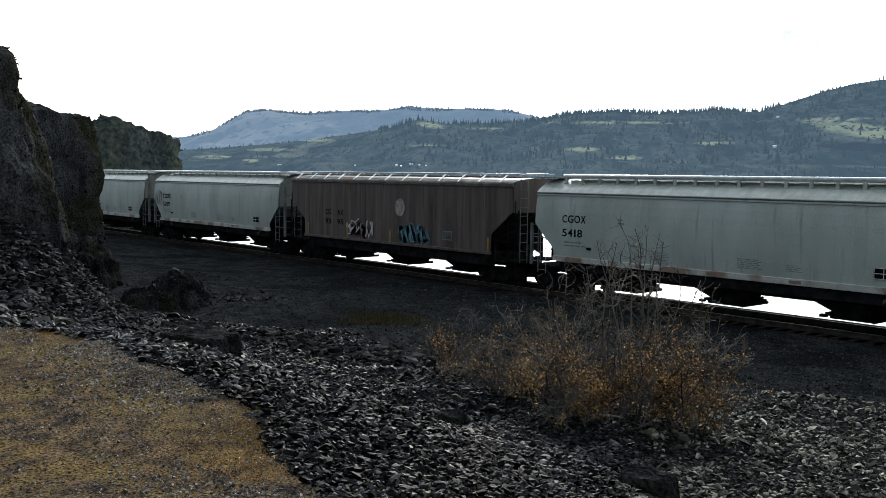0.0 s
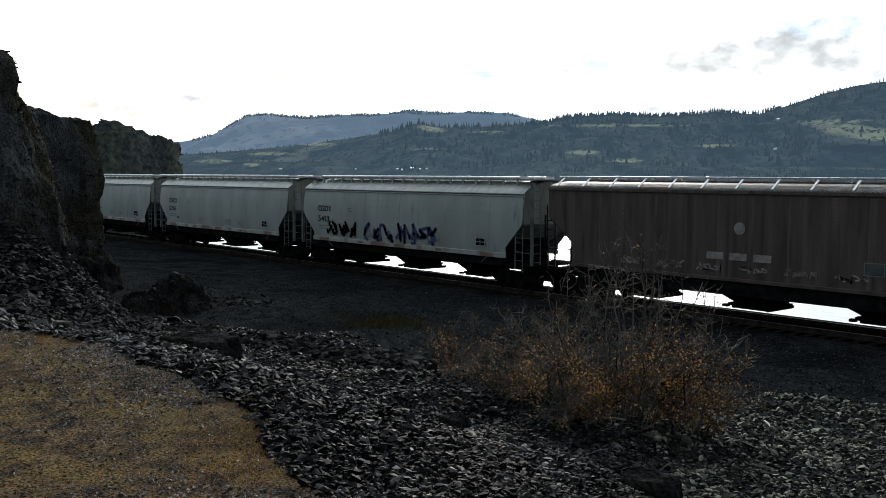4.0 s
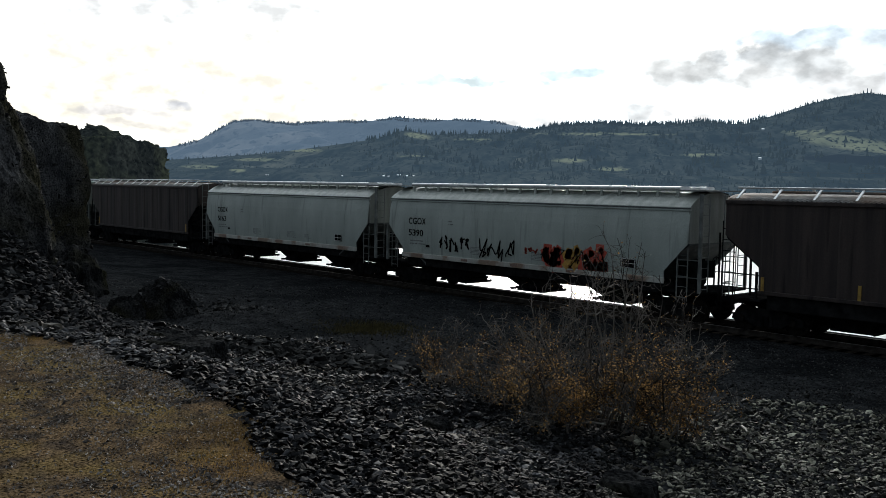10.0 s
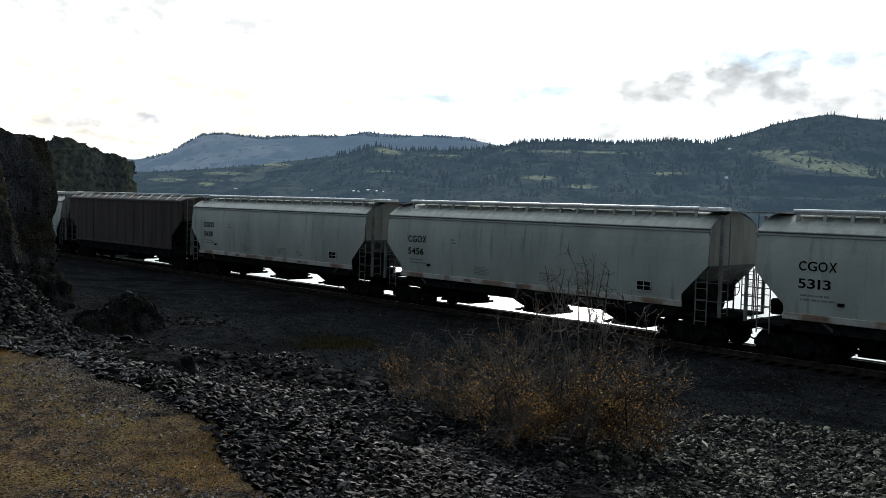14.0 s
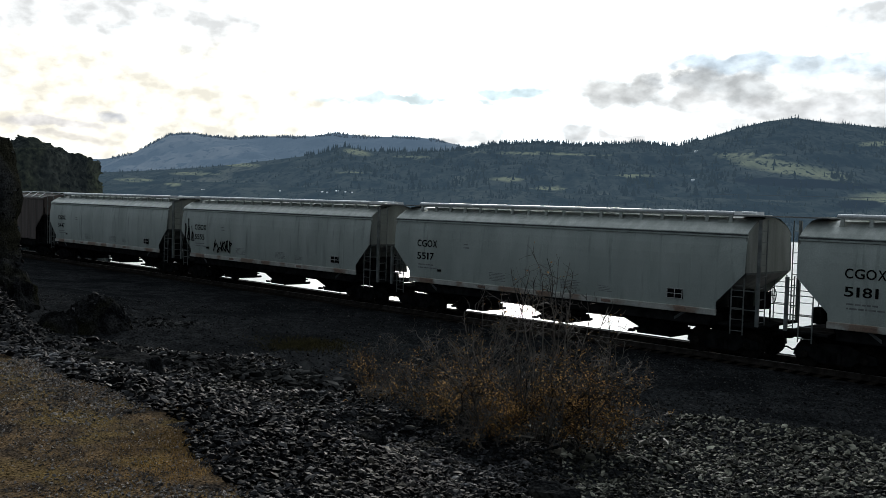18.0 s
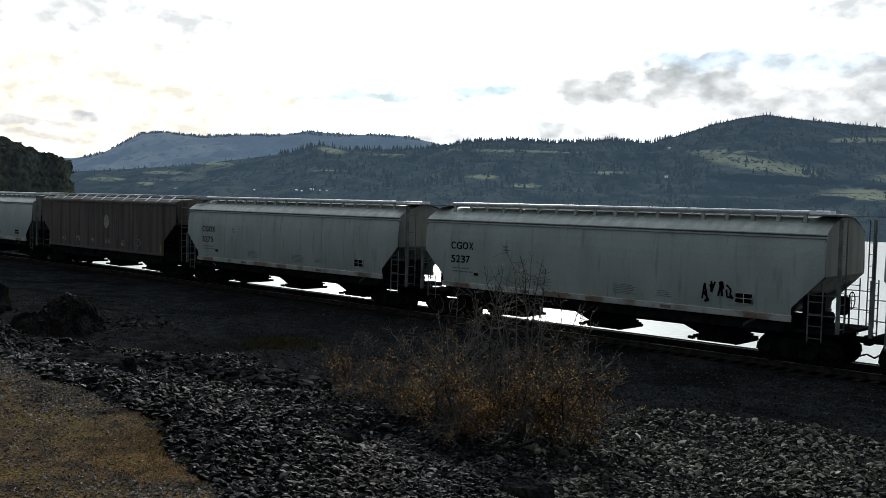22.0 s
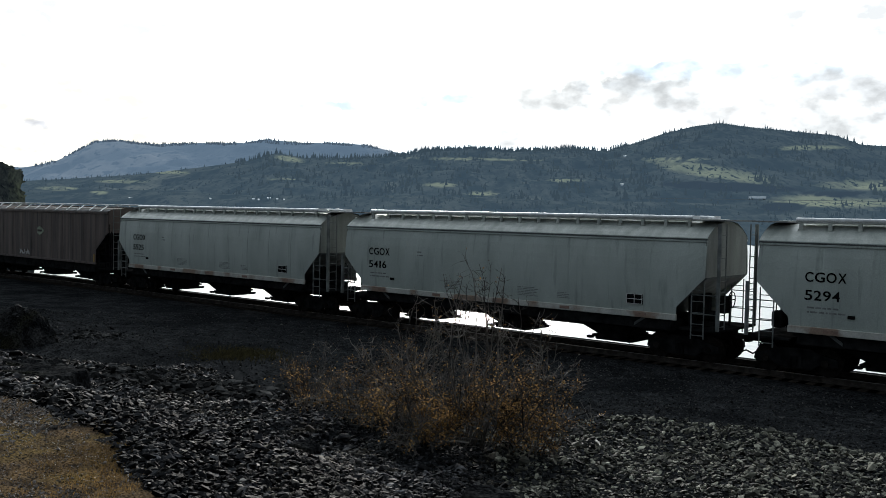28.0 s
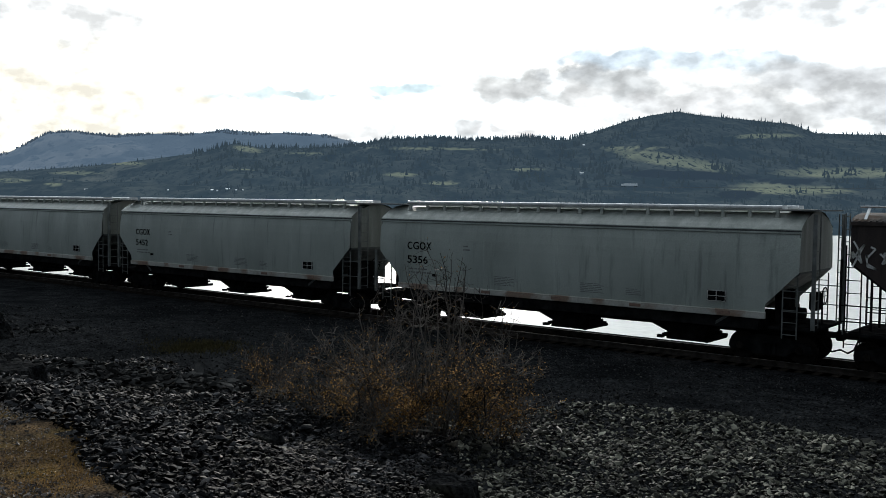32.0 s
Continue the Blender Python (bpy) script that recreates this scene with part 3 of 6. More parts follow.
# open ground, plus a lit slope painted in at -49.8: bearing, height, half width, half height (degrees), fall per degree
# of bearing
MEADOWS = [(-24.6, 2.62, 4.6, 0.52, -0.16), (-26.8, 3.35, 2.6, 0.14, 0.0), (-19.2, 4.0, 2.6, 0.18, 0.0), (-18.0, 0.95, 4.2, 0.42, -0.03), (-15.0, 1.9, 4.5, 0.4, 0.0), (-62.9, 0.87, 1.4, 0.14, 0.0), (-59.3, 1.36, 1.9, 0.13, 0.02),
           (-60.6, 0.7, 0.7, 0.10, 0.0), (-56.7, 1.97, 1.3, 0.16, 0.0), (-49.8, 2.95, 1.2, 0.24, -0.15), (-50.0, 1.75, 1.5, 0.07, 0.0), (-46.4, 2.8, 1.5, 0.10, 0.0), (-38.5, 3.2, 5.5, 0.09, 0.0), (-40.6, 1.6, 1.3, 0.2, 0.0), (-38.2, 1.1, 1.5, 0.12, 0.0), (-33.0, 2.0, 1.4, 0.12, 0.0)]
SCARPS = [(-23.6, 1.74, 4.4, 0.24, -0.035), (-18.0, 1.42, 1.8, 0.12, 0.0), (-20.6, 0.62, 1.3, 0.25, 0.0)]


def in_patch(patches, a, e):
    return max(max(0.0, 1 - math.sqrt(((a - x) / w) ** 2 + ((e - y - k * (a - x)) / h) ** 2) ** 2) for x, y, w, h, k in patches)


def in_meadow(a, e):
    """How open the far slopes are at a bearing and height (degrees), 0 to 1."""
    return in_patch(MEADOWS, a, e) if in_patch(SCARPS, a, e) < 0.1 else 0.0


def hill(name, rows, r0, r1, r2, material, label, seed, rough, steps=46, da=0.2, bench=0.0):
    """A range of hills from its foot at r0 to its ridge at r1 and down behind to r2, over bearings from the eye."""
    az = np.arange(-110, 16, da)
    verts, faces = [], []

    def height(a, r):
        top = EYE[2] + r1 * math.tan(radians(profile(rows, a)))
        s = (r - r0) / (r1 - r0)
        if s <= 1:
            k = s ** 0.9
            if bench:
                k += bench * math.sin(k * 9 + 1.5 * noise.noise((a * 0.15, seed, 0))) * (1 - s) * s * 4
            z = WATER_Z - 1 + (top - WATER_Z + 1) * k
        else:
            z = top * (1 - 0.6 * (s - 1) * (r1 - r0) / (r2 - r1))
        px, py = r * math.sin(radians(a)), r * math.cos(radians(a))
        f = 4.0 * s * (1 - s) if s < 1 else 0
        return z + rough * (f + 0.06 * min(1, s * 4)) * noise.fractal((px / r1 * 22 + seed, py / r1 * 22, seed), 0.9, 2.0, 6)

    rs = list(np.linspace(r0, r1, steps)) + list(np.linspace(r1, r2, 6))[1:]
    for r in rs:
        for a in az:
            px, py = r * math.sin(radians(a)), r * math.cos(radians(a))
            verts.append((px, py, height(a, r)))
    n = len(az)
    for j in range(len(rs) - 1):
        for i in range(n - 1):
            k = j * n + i
            faces.append((k, k + 1, k + n + 1, k + n))
    ob = tagged(mesh_of(name, verts, faces, material, None, True), label, "hills", kind="structure")
    grown = ob.data.attributes.new("open_ground", "FLOAT", "POINT")
    grown.data.foreach_set("value", [in_meadow(math.degrees(math.atan2(x, y)), math.degrees(math.atan2(z - EYE[2], math.hypot(x, y)))) for x, y, z in verts])
    cliffs = ob.data.attributes.new("rock_face", "FLOAT", "POINT")
    cliffs.data.foreach_set("value", [in_patch(SCARPS, math.degrees(math.atan2(x, y)), math.degrees(math.atan2(z - EYE[2], math.hypot(x, y)))) for x, y, z in verts])
    return height


def land_cover(name, forest, scrub, bare, meadow, scale, amount, haze, strength, hazel=None):
    """Far slopes: forest and scrub by noise, dry meadow where the ground is flat; emission imitates air haze."""
    m = bpy.data.materials.new(name)
    m.use_nodes = True
    n, l = m.node_tree.nodes, m.node_tree.links
    b = n["Principled BSDF"]
    b.inputs["Roughness"].default_value = 0.95
    b.inputs["Specular IOR Level"].default_value = 0.0
    co = n.new("ShaderNodeTexCoord")
    mp = n.new("ShaderNodeMapping")
    mp.inputs["Scale"].default_value = (1, 0.2, 1.2)
    turn = n.new("ShaderNodeMapping")
    turn.inputs["Rotation"].default_value = (0, 0, radians(-40))
    l.new(co.outputs["Object"], turn.inputs["Vector"])
    l.new(turn.outputs["Vector"], mp.inputs["Vector"])

    def ramped(sc, lo, hi, det=8.0):
        t = n.new("ShaderNodeTexNoise")
        t.inputs["Scale"].default_value, t.inputs["Detail"].default_value, t.inputs["Roughness"].default_value = sc, det, 0.65
        l.new(mp.outputs["Vector"], t.inputs["Vector"])
        r = n.new("ShaderNodeValToRGB")
        r.color_ramp.elements[0].position, r.color_ramp.elements[1].position = lo, hi
        l.new(t.outputs["Fac"], r.inputs["Fac"])
        return r.outputs["Color"]

    def mixed(fac, a, bb):
        x = n.new("ShaderNodeMix")
        x.data_type = "RGBA"
        l.new(fac, x.inputs["Factor"])
        if isinstance(a, tuple):
            x.inputs["A"].default_value = (*a, 1)
        else:
            l.new(a, x.inputs["A"])
        x.inputs["B"].default_value = (*bb, 1)
        return x.outputs["Result"]

    c = mixed(ramped(scale * 5, 0.4, 0.62), forest, scrub)
    c = mixed(ramped(scale, amount, amount + 0.05), c, bare)
    att = n.new("ShaderNodeAttribute")
    att.attribute_name = "open_ground"
    worn = n.new("ShaderNodeMath")
    worn.operation = "MULTIPLY_ADD"
    worn.inputs[1].default_value = 0.6
    l.new(att.outputs["Fac"], worn.inputs[0])
    tex = n.new("ShaderNodeTexNoise")
    tex.inputs["Scale"].default_value, tex.inputs["Detail"].default_value = scale * 6, 9.0
    tex.inputs["Roughness"].default_value = 0.7
    l.new(mp.outputs["Vector"], tex.inputs["Vector"])
    l.new(tex.outputs["Fac"], worn.inputs[2])
    edge = n.new("ShaderNodeMapRange")
    edge.inputs["From Min"].default_value, edge.inputs["From Max"].default_value = 0.64, 0.98
    l.new(worn.outputs["Value"], edge.inputs["Value"])
    c = mixed(edge.outputs["Result"], c, meadow)
    spots = ramped(scale * 26, 0.54, 0.6)
    c = mixed(spots, c, forest)
    face = n.new("ShaderNodeAttribute")
    face.attribute_name = "rock_face"
    bare_rock = n.new("ShaderNodeMapRange")
    bare_rock.inputs["From Min"].default_value, bare_rock.inputs["From Max"].default_value = 0.0, 0.3
    l.new(face.outputs["Fac"], bare_rock.inputs["Value"])
    c = mixed(bare_rock.outputs["Result"], c, (0.012, 0.013, 0.014))
    l.new(c, b.inputs["Base Color"])
    # bluish emission puts air haze into the slope colour
    b.inputs["Emission Color"].default_value, b.inputs["Emission Strength"].default_value = (*haze, 1), strength
    return m


# last colour of each row is the haze put in as emission
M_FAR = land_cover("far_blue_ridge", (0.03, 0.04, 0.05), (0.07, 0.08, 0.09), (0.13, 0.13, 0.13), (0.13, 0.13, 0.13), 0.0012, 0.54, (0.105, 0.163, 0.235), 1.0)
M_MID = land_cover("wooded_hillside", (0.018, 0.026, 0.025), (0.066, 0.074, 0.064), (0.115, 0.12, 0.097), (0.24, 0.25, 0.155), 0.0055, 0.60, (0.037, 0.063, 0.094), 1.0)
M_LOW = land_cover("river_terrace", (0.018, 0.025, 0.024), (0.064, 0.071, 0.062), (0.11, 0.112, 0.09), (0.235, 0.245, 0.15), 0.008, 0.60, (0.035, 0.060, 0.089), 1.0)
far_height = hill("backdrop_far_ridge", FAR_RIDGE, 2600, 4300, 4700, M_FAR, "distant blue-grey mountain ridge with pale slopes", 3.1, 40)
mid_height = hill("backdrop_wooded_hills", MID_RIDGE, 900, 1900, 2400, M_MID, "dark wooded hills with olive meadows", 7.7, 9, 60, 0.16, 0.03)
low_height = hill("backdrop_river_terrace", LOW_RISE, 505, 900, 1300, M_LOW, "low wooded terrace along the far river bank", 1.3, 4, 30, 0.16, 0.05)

# ---- railway ----
railway = tagged(new("railway_track"), "single railway track on tarred timber ties", "railway track", kind="structure")
RAIL = [(-0.07, -0.18), (0.07, -0.18), (0.07, -0.165), (0.01, -0.14), (0.01, -0.045), (0.036, -0.035), (0.036, -0.004), (-0.036, -0.004), (-0.036, -0.035), (-0.01, -0.045), (-0.01, -0.14), (-0.07, -0.165)]
for side in (-0.755, 0.755):
    bm = bmesh.new()
    prism(bm, [(TRACK_Y + side + a, b) for a, b in RAIL], "x", -1400, 1400)
    r = part("rail", bm, M_RAIL, railway, "rusty steel rail with a polished head")
    part("rail_head", boxes((-1400, 1400, TRACK_Y + side - 0.034, TRACK_Y + side + 0.034, -0.004, 0.0)), M_RAIL_TOP, r)
tie0 = None
for k in range(280):
    x = -78 + k * 0.5 + 0.02 * math.sin(k * 7.3)
    if tie0 is None:
        tie0 = part("tie", boxes((-0.115, 0.115, -1.3, 1.3, -0.36, -0.178), bevel=0.012), M_TIE, railway)
        t = tie0
    else:
        t = again(tie0, "tie")
    t.location = (x, TRACK_Y + 0.02 * math.sin(k * 3.1), 0)
bm = bmesh.new()
prism(bm, [(TRACK_Y - 3.6, -0.85), (TRACK_Y - 1.75, -0.22), (TRACK_Y - 1.3, -0.2), (TRACK_Y + 1.3, -0.2), (TRACK_Y + 1.75, -0.22), (TRACK_Y + 3.0, -0.85)], "x", -1400, 1400)
part("ballast_bed", bm, M_BALLAST, railway, "dark crushed stone ballast")

# ---- hopper cars ----
PITCH = 17.85
HALF = 8.1
SIDE = [(1.57, 1.36), (1.615, 1.8), (1.64, 2.4), (1.635, 2.9), (1.605, 3.4), (1.54, 3.82), (1.52, 3.90)]


def side_y(z):
    for (a, u), (b, v) in zip(SIDE, SIDE[1:]):
        if u <= z <= v:
            return a + (b - a) * (z - u) / (v - u)
    return SIDE[0][0] if z < SIDE[0][1] else SIDE[-1][0]


def rounded(x0, x1, y0, y1, z0, z1, r):
    """A long board with rounded long edges."""
    bm = bmesh.new()
    out = []
    for cy, cz, a0 in ((y1 - r, z1 - r, 0), (y0 + r, z1 - r, 90), (y0 + r, z0 + r, 180), (y1 - r, z0 + r, 270)):
        for k in range(5):
            a = radians(a0 + 22.5 * k)
            out.append((cy + r * math.cos(a), cz + r * math.sin(a)))
    return prism(bm, out, "x", x0, x1)


def bogie(car, x, wheel_mesh=None):
    """A two-axle truck: side frames, bolster, springs, wheels."""
    b = part("bogie", boxes((x - 0.22, x + 0.22, -0.95, 0.95, 0.42, 0.72), bevel=0.03), M_BLACK, car, "grimy black cast-steel truck")
    for s in (-1, 1):
        bm = bmesh.new()
        o = [(-1.25, 0.36), (-1.05, 0.30), (-0.72, 0.36), (-0.5, 0.2), (0.5, 0.2), (0.72, 0.36), (1.05, 0.30), (1.25, 0.36), (1.22, 0.56), (0.8, 0.66), (0.4, 0.8), (-0.4, 0.8), (-0.8, 0.66), (-1.22, 0.56)]
        prism(bm, [(x + p, q) for p, q in o], "y", s * 0.98 - 0.07, s * 0.98 + 0.07)
        part("side_frame", bm, M_BLACK, b)
        bm = bmesh.new()
        for dx in (-0.16, 0.0, 0.16):
            rod(bm, (x + dx, s * 1.07, 0.24), (x + dx, s * 1.07, 0.55), 0.065, n=8)
        part("spring_nest", bm, M_BLACK, b)
    for dx in (-0.89, 0.89):
        bm = bmesh.new()
        rod(bm, (x + dx, -1.05, 0.42), (x + dx, 1.05, 0.42), 0.07, n=8)
        for s in (-1, 1):
            rod(bm, (x + dx, s * 0.69, 0.42), (x + dx, s * 0.82, 0.42), 0.42, n=28)
            rod(bm, (x + dx, s * 0.66, 0.42), (x + dx, s * 0.69, 0.42), 0.445, n=28)
            rod(bm, (x + dx, s * 1.0, 0.42), (x + dx, s * 1.12, 0.42), 0.11, n=10)
        part("wheelset", bm, M_WHEEL, b, "steel wheels on an axle")
    return b


def ladder(car, x, y, z0, z1, wide, along, name="ladder", material=None):
    """Two stiles and rungs; along 'x' lies on a side, along 'y' on an end."""
    bm = bmesh.new()
    for s in (-wide / 2, wide / 2):
        p = (x + s, y) if along == "x" else (x, y + s)
        rod(bm, (*p, z0), (*p, z1), 0.022, n=5)
    z = z0 + 0.12
    while z < z1:
        a = (x - wide / 2, y, z) if along == "x" else (x, y - wide / 2, z)
        c = (x + wide / 2, y, z) if along == "x" else (x, y + wide / 2, z)
        rod(bm, a, c, 0.014, n=5)
        z += 0.36
    return part(name, bm, material or M_GREY, car)


def hopper_bay(car, x, top, low, wide, material):
    """One discharge bay: sloping pan, and the gate beneath."""
    bm = bmesh.new()
    prism(bm, [(x - wide, top), (x - 0.55, low + 0.12), (x - 0.55, low), (x + 0.55, low), (x + 0.55, low + 0.12), (x + wide * 0.55, top)], "y", -0.65, 0.65)
    pan = part("hopper_pan", bm, material, car, "grimy black discharge hopper")
    bm = boxes((x - 0.72, x + 0.66, -0.6, 0.6, low - 0.09, low - 0.003), bevel=0.015)
    rod(bm, (x + 0.74, -0.8, low - 0.02), (x + 0.74, 0.8, low - 0.02), 0.06, n=8)
    rod(bm, (x + 0.60, -0.75, low + 0.13), (x + 0.60, 0.75, low + 0.13), 0.045, n=8)
    box(bm, x - 0.92, x - 0.725, -0.5, 0.5, low - 0.03, low + 0.07)
    box(bm, x + 0.665, x + 0.98, -0.35, 0.35, low + 0.05, low + 0.15)
    box(bm, x - 1.0, x - 0.8, -0.72, -0.55, low - 0.06, low + 0.03)
    part("outlet_gate", bm, M_BLACK, pan)
    return pan


def running_gear(car, half, clutter=True):
    """What every car stands on: centre sill, couplers, platforms, trucks, pipes."""
    part("center_sill", boxes((-half - 0.35, half + 0.35, -0.22, 0.22, 0.72, 1.12), bevel=0.02), M_BLACK, car)
    for s in (-1, 1):
        part("end_platform", boxes((min(s * (half - 0.95), s * (half + 0.42)), max(s * (half - 0.95), s * (half + 0.42)), -1.45, 1.45, 1.04, 1.12), bevel=0.01), M_BLACK, car)
        bm = boxes((min(s * (half + 0.35), s * PITCH / 2), max(s * (half + 0.35), s * PITCH / 2), -0.09, 0.09, 0.76, 0.94), bevel=0.02)
        box(bm, s * PITCH / 2 - 0.16, s * PITCH / 2 + 0.06, -0.16, 0.16, 0.70, 1.0, bevel=0.03)
        part("coupler", bm, M_BLACK, car)
        bm = bmesh.new()
        pts = [Vector((s * (half + 0.3), -0.35, 0.8)), Vector((s * (half + 0.42), -0.33, 0.5)), Vector((s * (half + 0.6), -0.28, 0.38)), Vector((s * PITCH / 2, -0.25, 0.46))]
        for a, b in zip(pts, pts[1:]):
            rod(bm, a, b, 0.028, n=5)
        part("air_hose", bm, M_BLACK, car)
        bogie(car, s * 7.1)
    if not clutter:
        part("brake_wheel", ring(bmesh.new(), half + 0.1, -0.4, 0.62, 0.2, 0.02, "y", 14), M_BLACK, car)
        return
    bm = bmesh.new()
    rod(bm, (half + 0.36, -0.55, 1.2), (half + 0.36, -0.55, 2.2), 0.03, n=5)
    ring(bm, half + 0.42, -0.55, 2.05, 0.26, 0.018, "x", 16)
    for a in range(4):
        rod(bm, (half + 0.42, -0.55, 2.05), (half + 0.42, -0.55 + 0.26 * math.cos(a * 1.571), 2.05 + 0.26 * math.sin(a * 1.571)), 0.012, n=4)
    part("brake_wheel", bm, M_BLACK, car)
    bm = bmesh.new()
    rod(bm, (-half + 0.25, 0.1, 1.5), (-half + 1.3, 0.1, 1.5), 0.22, n=12)
    part("air_reservoir", bm, M_BLACK, car)
    part("brake_valve", boxes((-half + 0.2, -half + 0.55, -0.95, -0.5, 1.35, 1.85), bevel=0.05), M_BLACK, car)
    part("brake_cylinder", rods(((half - 0.9, -0.3, 1.45), (half - 0.2, -0.3, 1.45), 0.18), n=12), M_BLACK, car)
    part("brake_housing", boxes((half + 0.02, half + 0.3, -0.75, -0.35, 1.6, 2.15), bevel=0.05), M_BLACK, car)


def grey_hopper():
    car = new("covered_hopper_car")
    xs = sorted(set([-HALF, -HALF + 0.35, -HALF + 0.7, HALF - 0.7, HALF - 0.35, HALF, -7.12, 7.12, -7.14, 7.14] + [round(-6.2 + 1.55 * k + d, 3) for k in range(9) for d in (-0.03, 0.0, 0.03)]))
    seams = [round(-6.2 + 1.55 * k, 3) for k in range(9)]
    for s in (-1, 1):
        bm = bmesh.new()
        grid = []
        for x in xs:
            lo = 1.36 if abs(x) < 7.13 else 1.78 + (abs(x) - 7.14) / (HALF - 7.14) * 0.98
            col = []
            for k in range(9):
                z = lo + (3.90 - lo) * k / 8
                col.append((x, s * (side_y(z) - (0.012 if x in seams else 0.0)), z))
            grid.append(col)
        sheet(bm, grid)
        part("side_sheet", bm, M_GREY, car)
        part("side_sill", boxes((-7.14, 7.14, s * 1.60 - 0.05, s * 1.60 + 0.05, 1.34, 1.54), bevel=0.012), M_SILL, car)
        bm = bmesh.new()
        for z, r in ((3.90, 0.045), (3.99, 0.03)):
            rod(bm, (-HALF, s * 1.53, z), (HALF, s * 1.53, z), r, n=6)
        part("eave_bead", bm, M_GREY, car)
        # dark strip painted as the shadow between the eave beads
        part("eave_channel", boxes((-HALF, HALF, s * 1.545 - 0.022, s * 1.545 + 0.022, 3.930, 3.975)), M_DARK_STEEL, car)
        # end posts and ladders
        for e in (-1, 1):
            high = 4.45 if e > 0 else 2.75
            part("corner_post", boxes((e * (HALF + 0.36) - 0.055, e * (HALF + 0.36) + 0.055, s * 1.45 - 0.03, s * 1.45 + 0.03, 1.1, high)), M_POST, car)
            ladder(car, e * (HALF - 0.28), s * 1.52, 0.8, 2.6, 0.42, "x", "ladder", M_POST)
            ladder(car, e * (HALF + 0.36), s * 1.15, 1.1, high, 0.42, "y", "end_ladder", M_POST)
            for gz in (1.6, 2.2):
                part("grab_iron", rods(((e * (HALF + 0.36), s * 1.45, gz), (e * (HALF - 0.5), s * 1.5, gz), 0.018), n=5), M_POST, car)
    half = [(-1.56, 4.0), (-1.42, 4.115), (-1.1, 4.31), (-0.7, 4.475), (-0.34, 4.53)]
    outline = half + [(-a, b) for a, b in half[::-1]]
    bm = bmesh.new()
    rx = [-HALF, -HALF + 0.6, -5, -2.5, 0, 2.5, 5, HALF - 0.6, HALF]
    sheet(bm, [[(x, a, b) for a, b in outline] for x in rx])
    part("roof_sheet", bm, M_GREY_ROOF, car, "bright grey curved roof")
    # hatch trough with its covers
    trough = part("hatch_coaming", boxes((-HALF + 0.12, HALF - 0.12, -0.345, 0.345, 4.50, 4.60), bevel=0.01), M_GREY_ROOF, car)
    for k in range(5):
        a = -HALF + 1.25 + k * 2.74
        part("hatch_cover", boxes((a, a + 2.68, -0.34, 0.34, 4.604, 4.66), bevel=0.02), M_GREY_ROOF, trough)
    for s in (-1, 1):
        board = part("running_board", rounded(-HALF + 0.9, HALF - 0.75, s * 0.78 - 0.28, s * 0.78 + 0.28, 4.545, 4.70, 0.06), M_GALV, car, "pale galvanised roof walkway")
        first = None
        for k in range(18):
            x = -HALF + 1.05 + k * 0.84
            if first is None:
                bm = boxes((-0.055, 0.055, s * 1.03 - 0.03, s * 1.03 + 0.03, 4.28, 4.56), (-0.075, 0.075, s * 1.03 - 0.06, s * 1.03 + 0.06, 4.28, 4.36))
                first = part("bracket", bm, M_GREY_ROOF, board)
                b = first
            else:
                b = again(first, "bracket")
            b.location.x = x
    for e in (-1, 1):
        part("end_walkway", boxes((min(e * (HALF - 0.7), e * (HALF + 0.4)), max(e * (HALF - 0.7), e * (HALF + 0.4)), -1.2, 1.2, 4.54, 4.58)), M_WALK, car)
        bm = bmesh.new()
        pts = [(-1.54, 2.76), (-1.55, 3.86), (-1.56, 3.98), (-1.42, 4.10), (-1.1, 4.29), (-0.34, 4.51), (0.34, 4.51), (1.1, 4.29), (1.42, 4.10), (1.56, 3.98), (1.55, 3.86), (1.54, 2.76)]
        prism(bm, pts, "x", min(e * (HALF - 0.05), e * (HALF - 0.01)), max(e * (HALF - 0.05), e * (HALF - 0.01)))
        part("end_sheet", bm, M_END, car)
        # slope sheet is darker than the side paint
        bm = bmesh.new()
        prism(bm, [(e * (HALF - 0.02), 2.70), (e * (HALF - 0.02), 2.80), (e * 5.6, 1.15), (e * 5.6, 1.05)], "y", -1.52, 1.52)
        part("slope_sheet", bm, M_DARK_STEEL, car, "dark end slope sheet")
        part("bulkhead_post", boxes((e * (HALF - 0.9) - 0.08, e * (HALF - 0.9) + 0.08, -0.7, 0.7, 1.12, 2.1)), M_BLACK, car)
    running_gear(car, HALF)
    for k, x in enumerate((-4.5, -0.1, 4.3)):
        hopper_bay(car, x, 0.84, 0.39, 1.35, M_BLACK)
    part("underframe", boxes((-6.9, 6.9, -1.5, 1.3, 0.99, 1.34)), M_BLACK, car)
    for k in range(5):
        x = -5.9 + k * 2.95
        part("reflector", boxes((x - 0.2, x + 0.2, -1.662, -1.652, 1.39, 1.49)), M_REFLECT, car, "orange reflective strip")
    part("placard", boxes((5.35, 5.95, -1.646, -1.61, 1.76, 2.10)), M_LETTER, car, "black data panel with pale lines")
    bm = bmesh.new()
    for z in (1.765, 1.92, 2.08):
        box(bm, 5.36, 5.94, -1.650, -1.6465, z, z + 0.018)
    for x in (5.36, 5.64, 5.922):
        box(bm, x, x + 0.018, -1.6535, -1.6505, 1.765, 2.098)
    part("panel_lines", bm, M_WHITE, car)
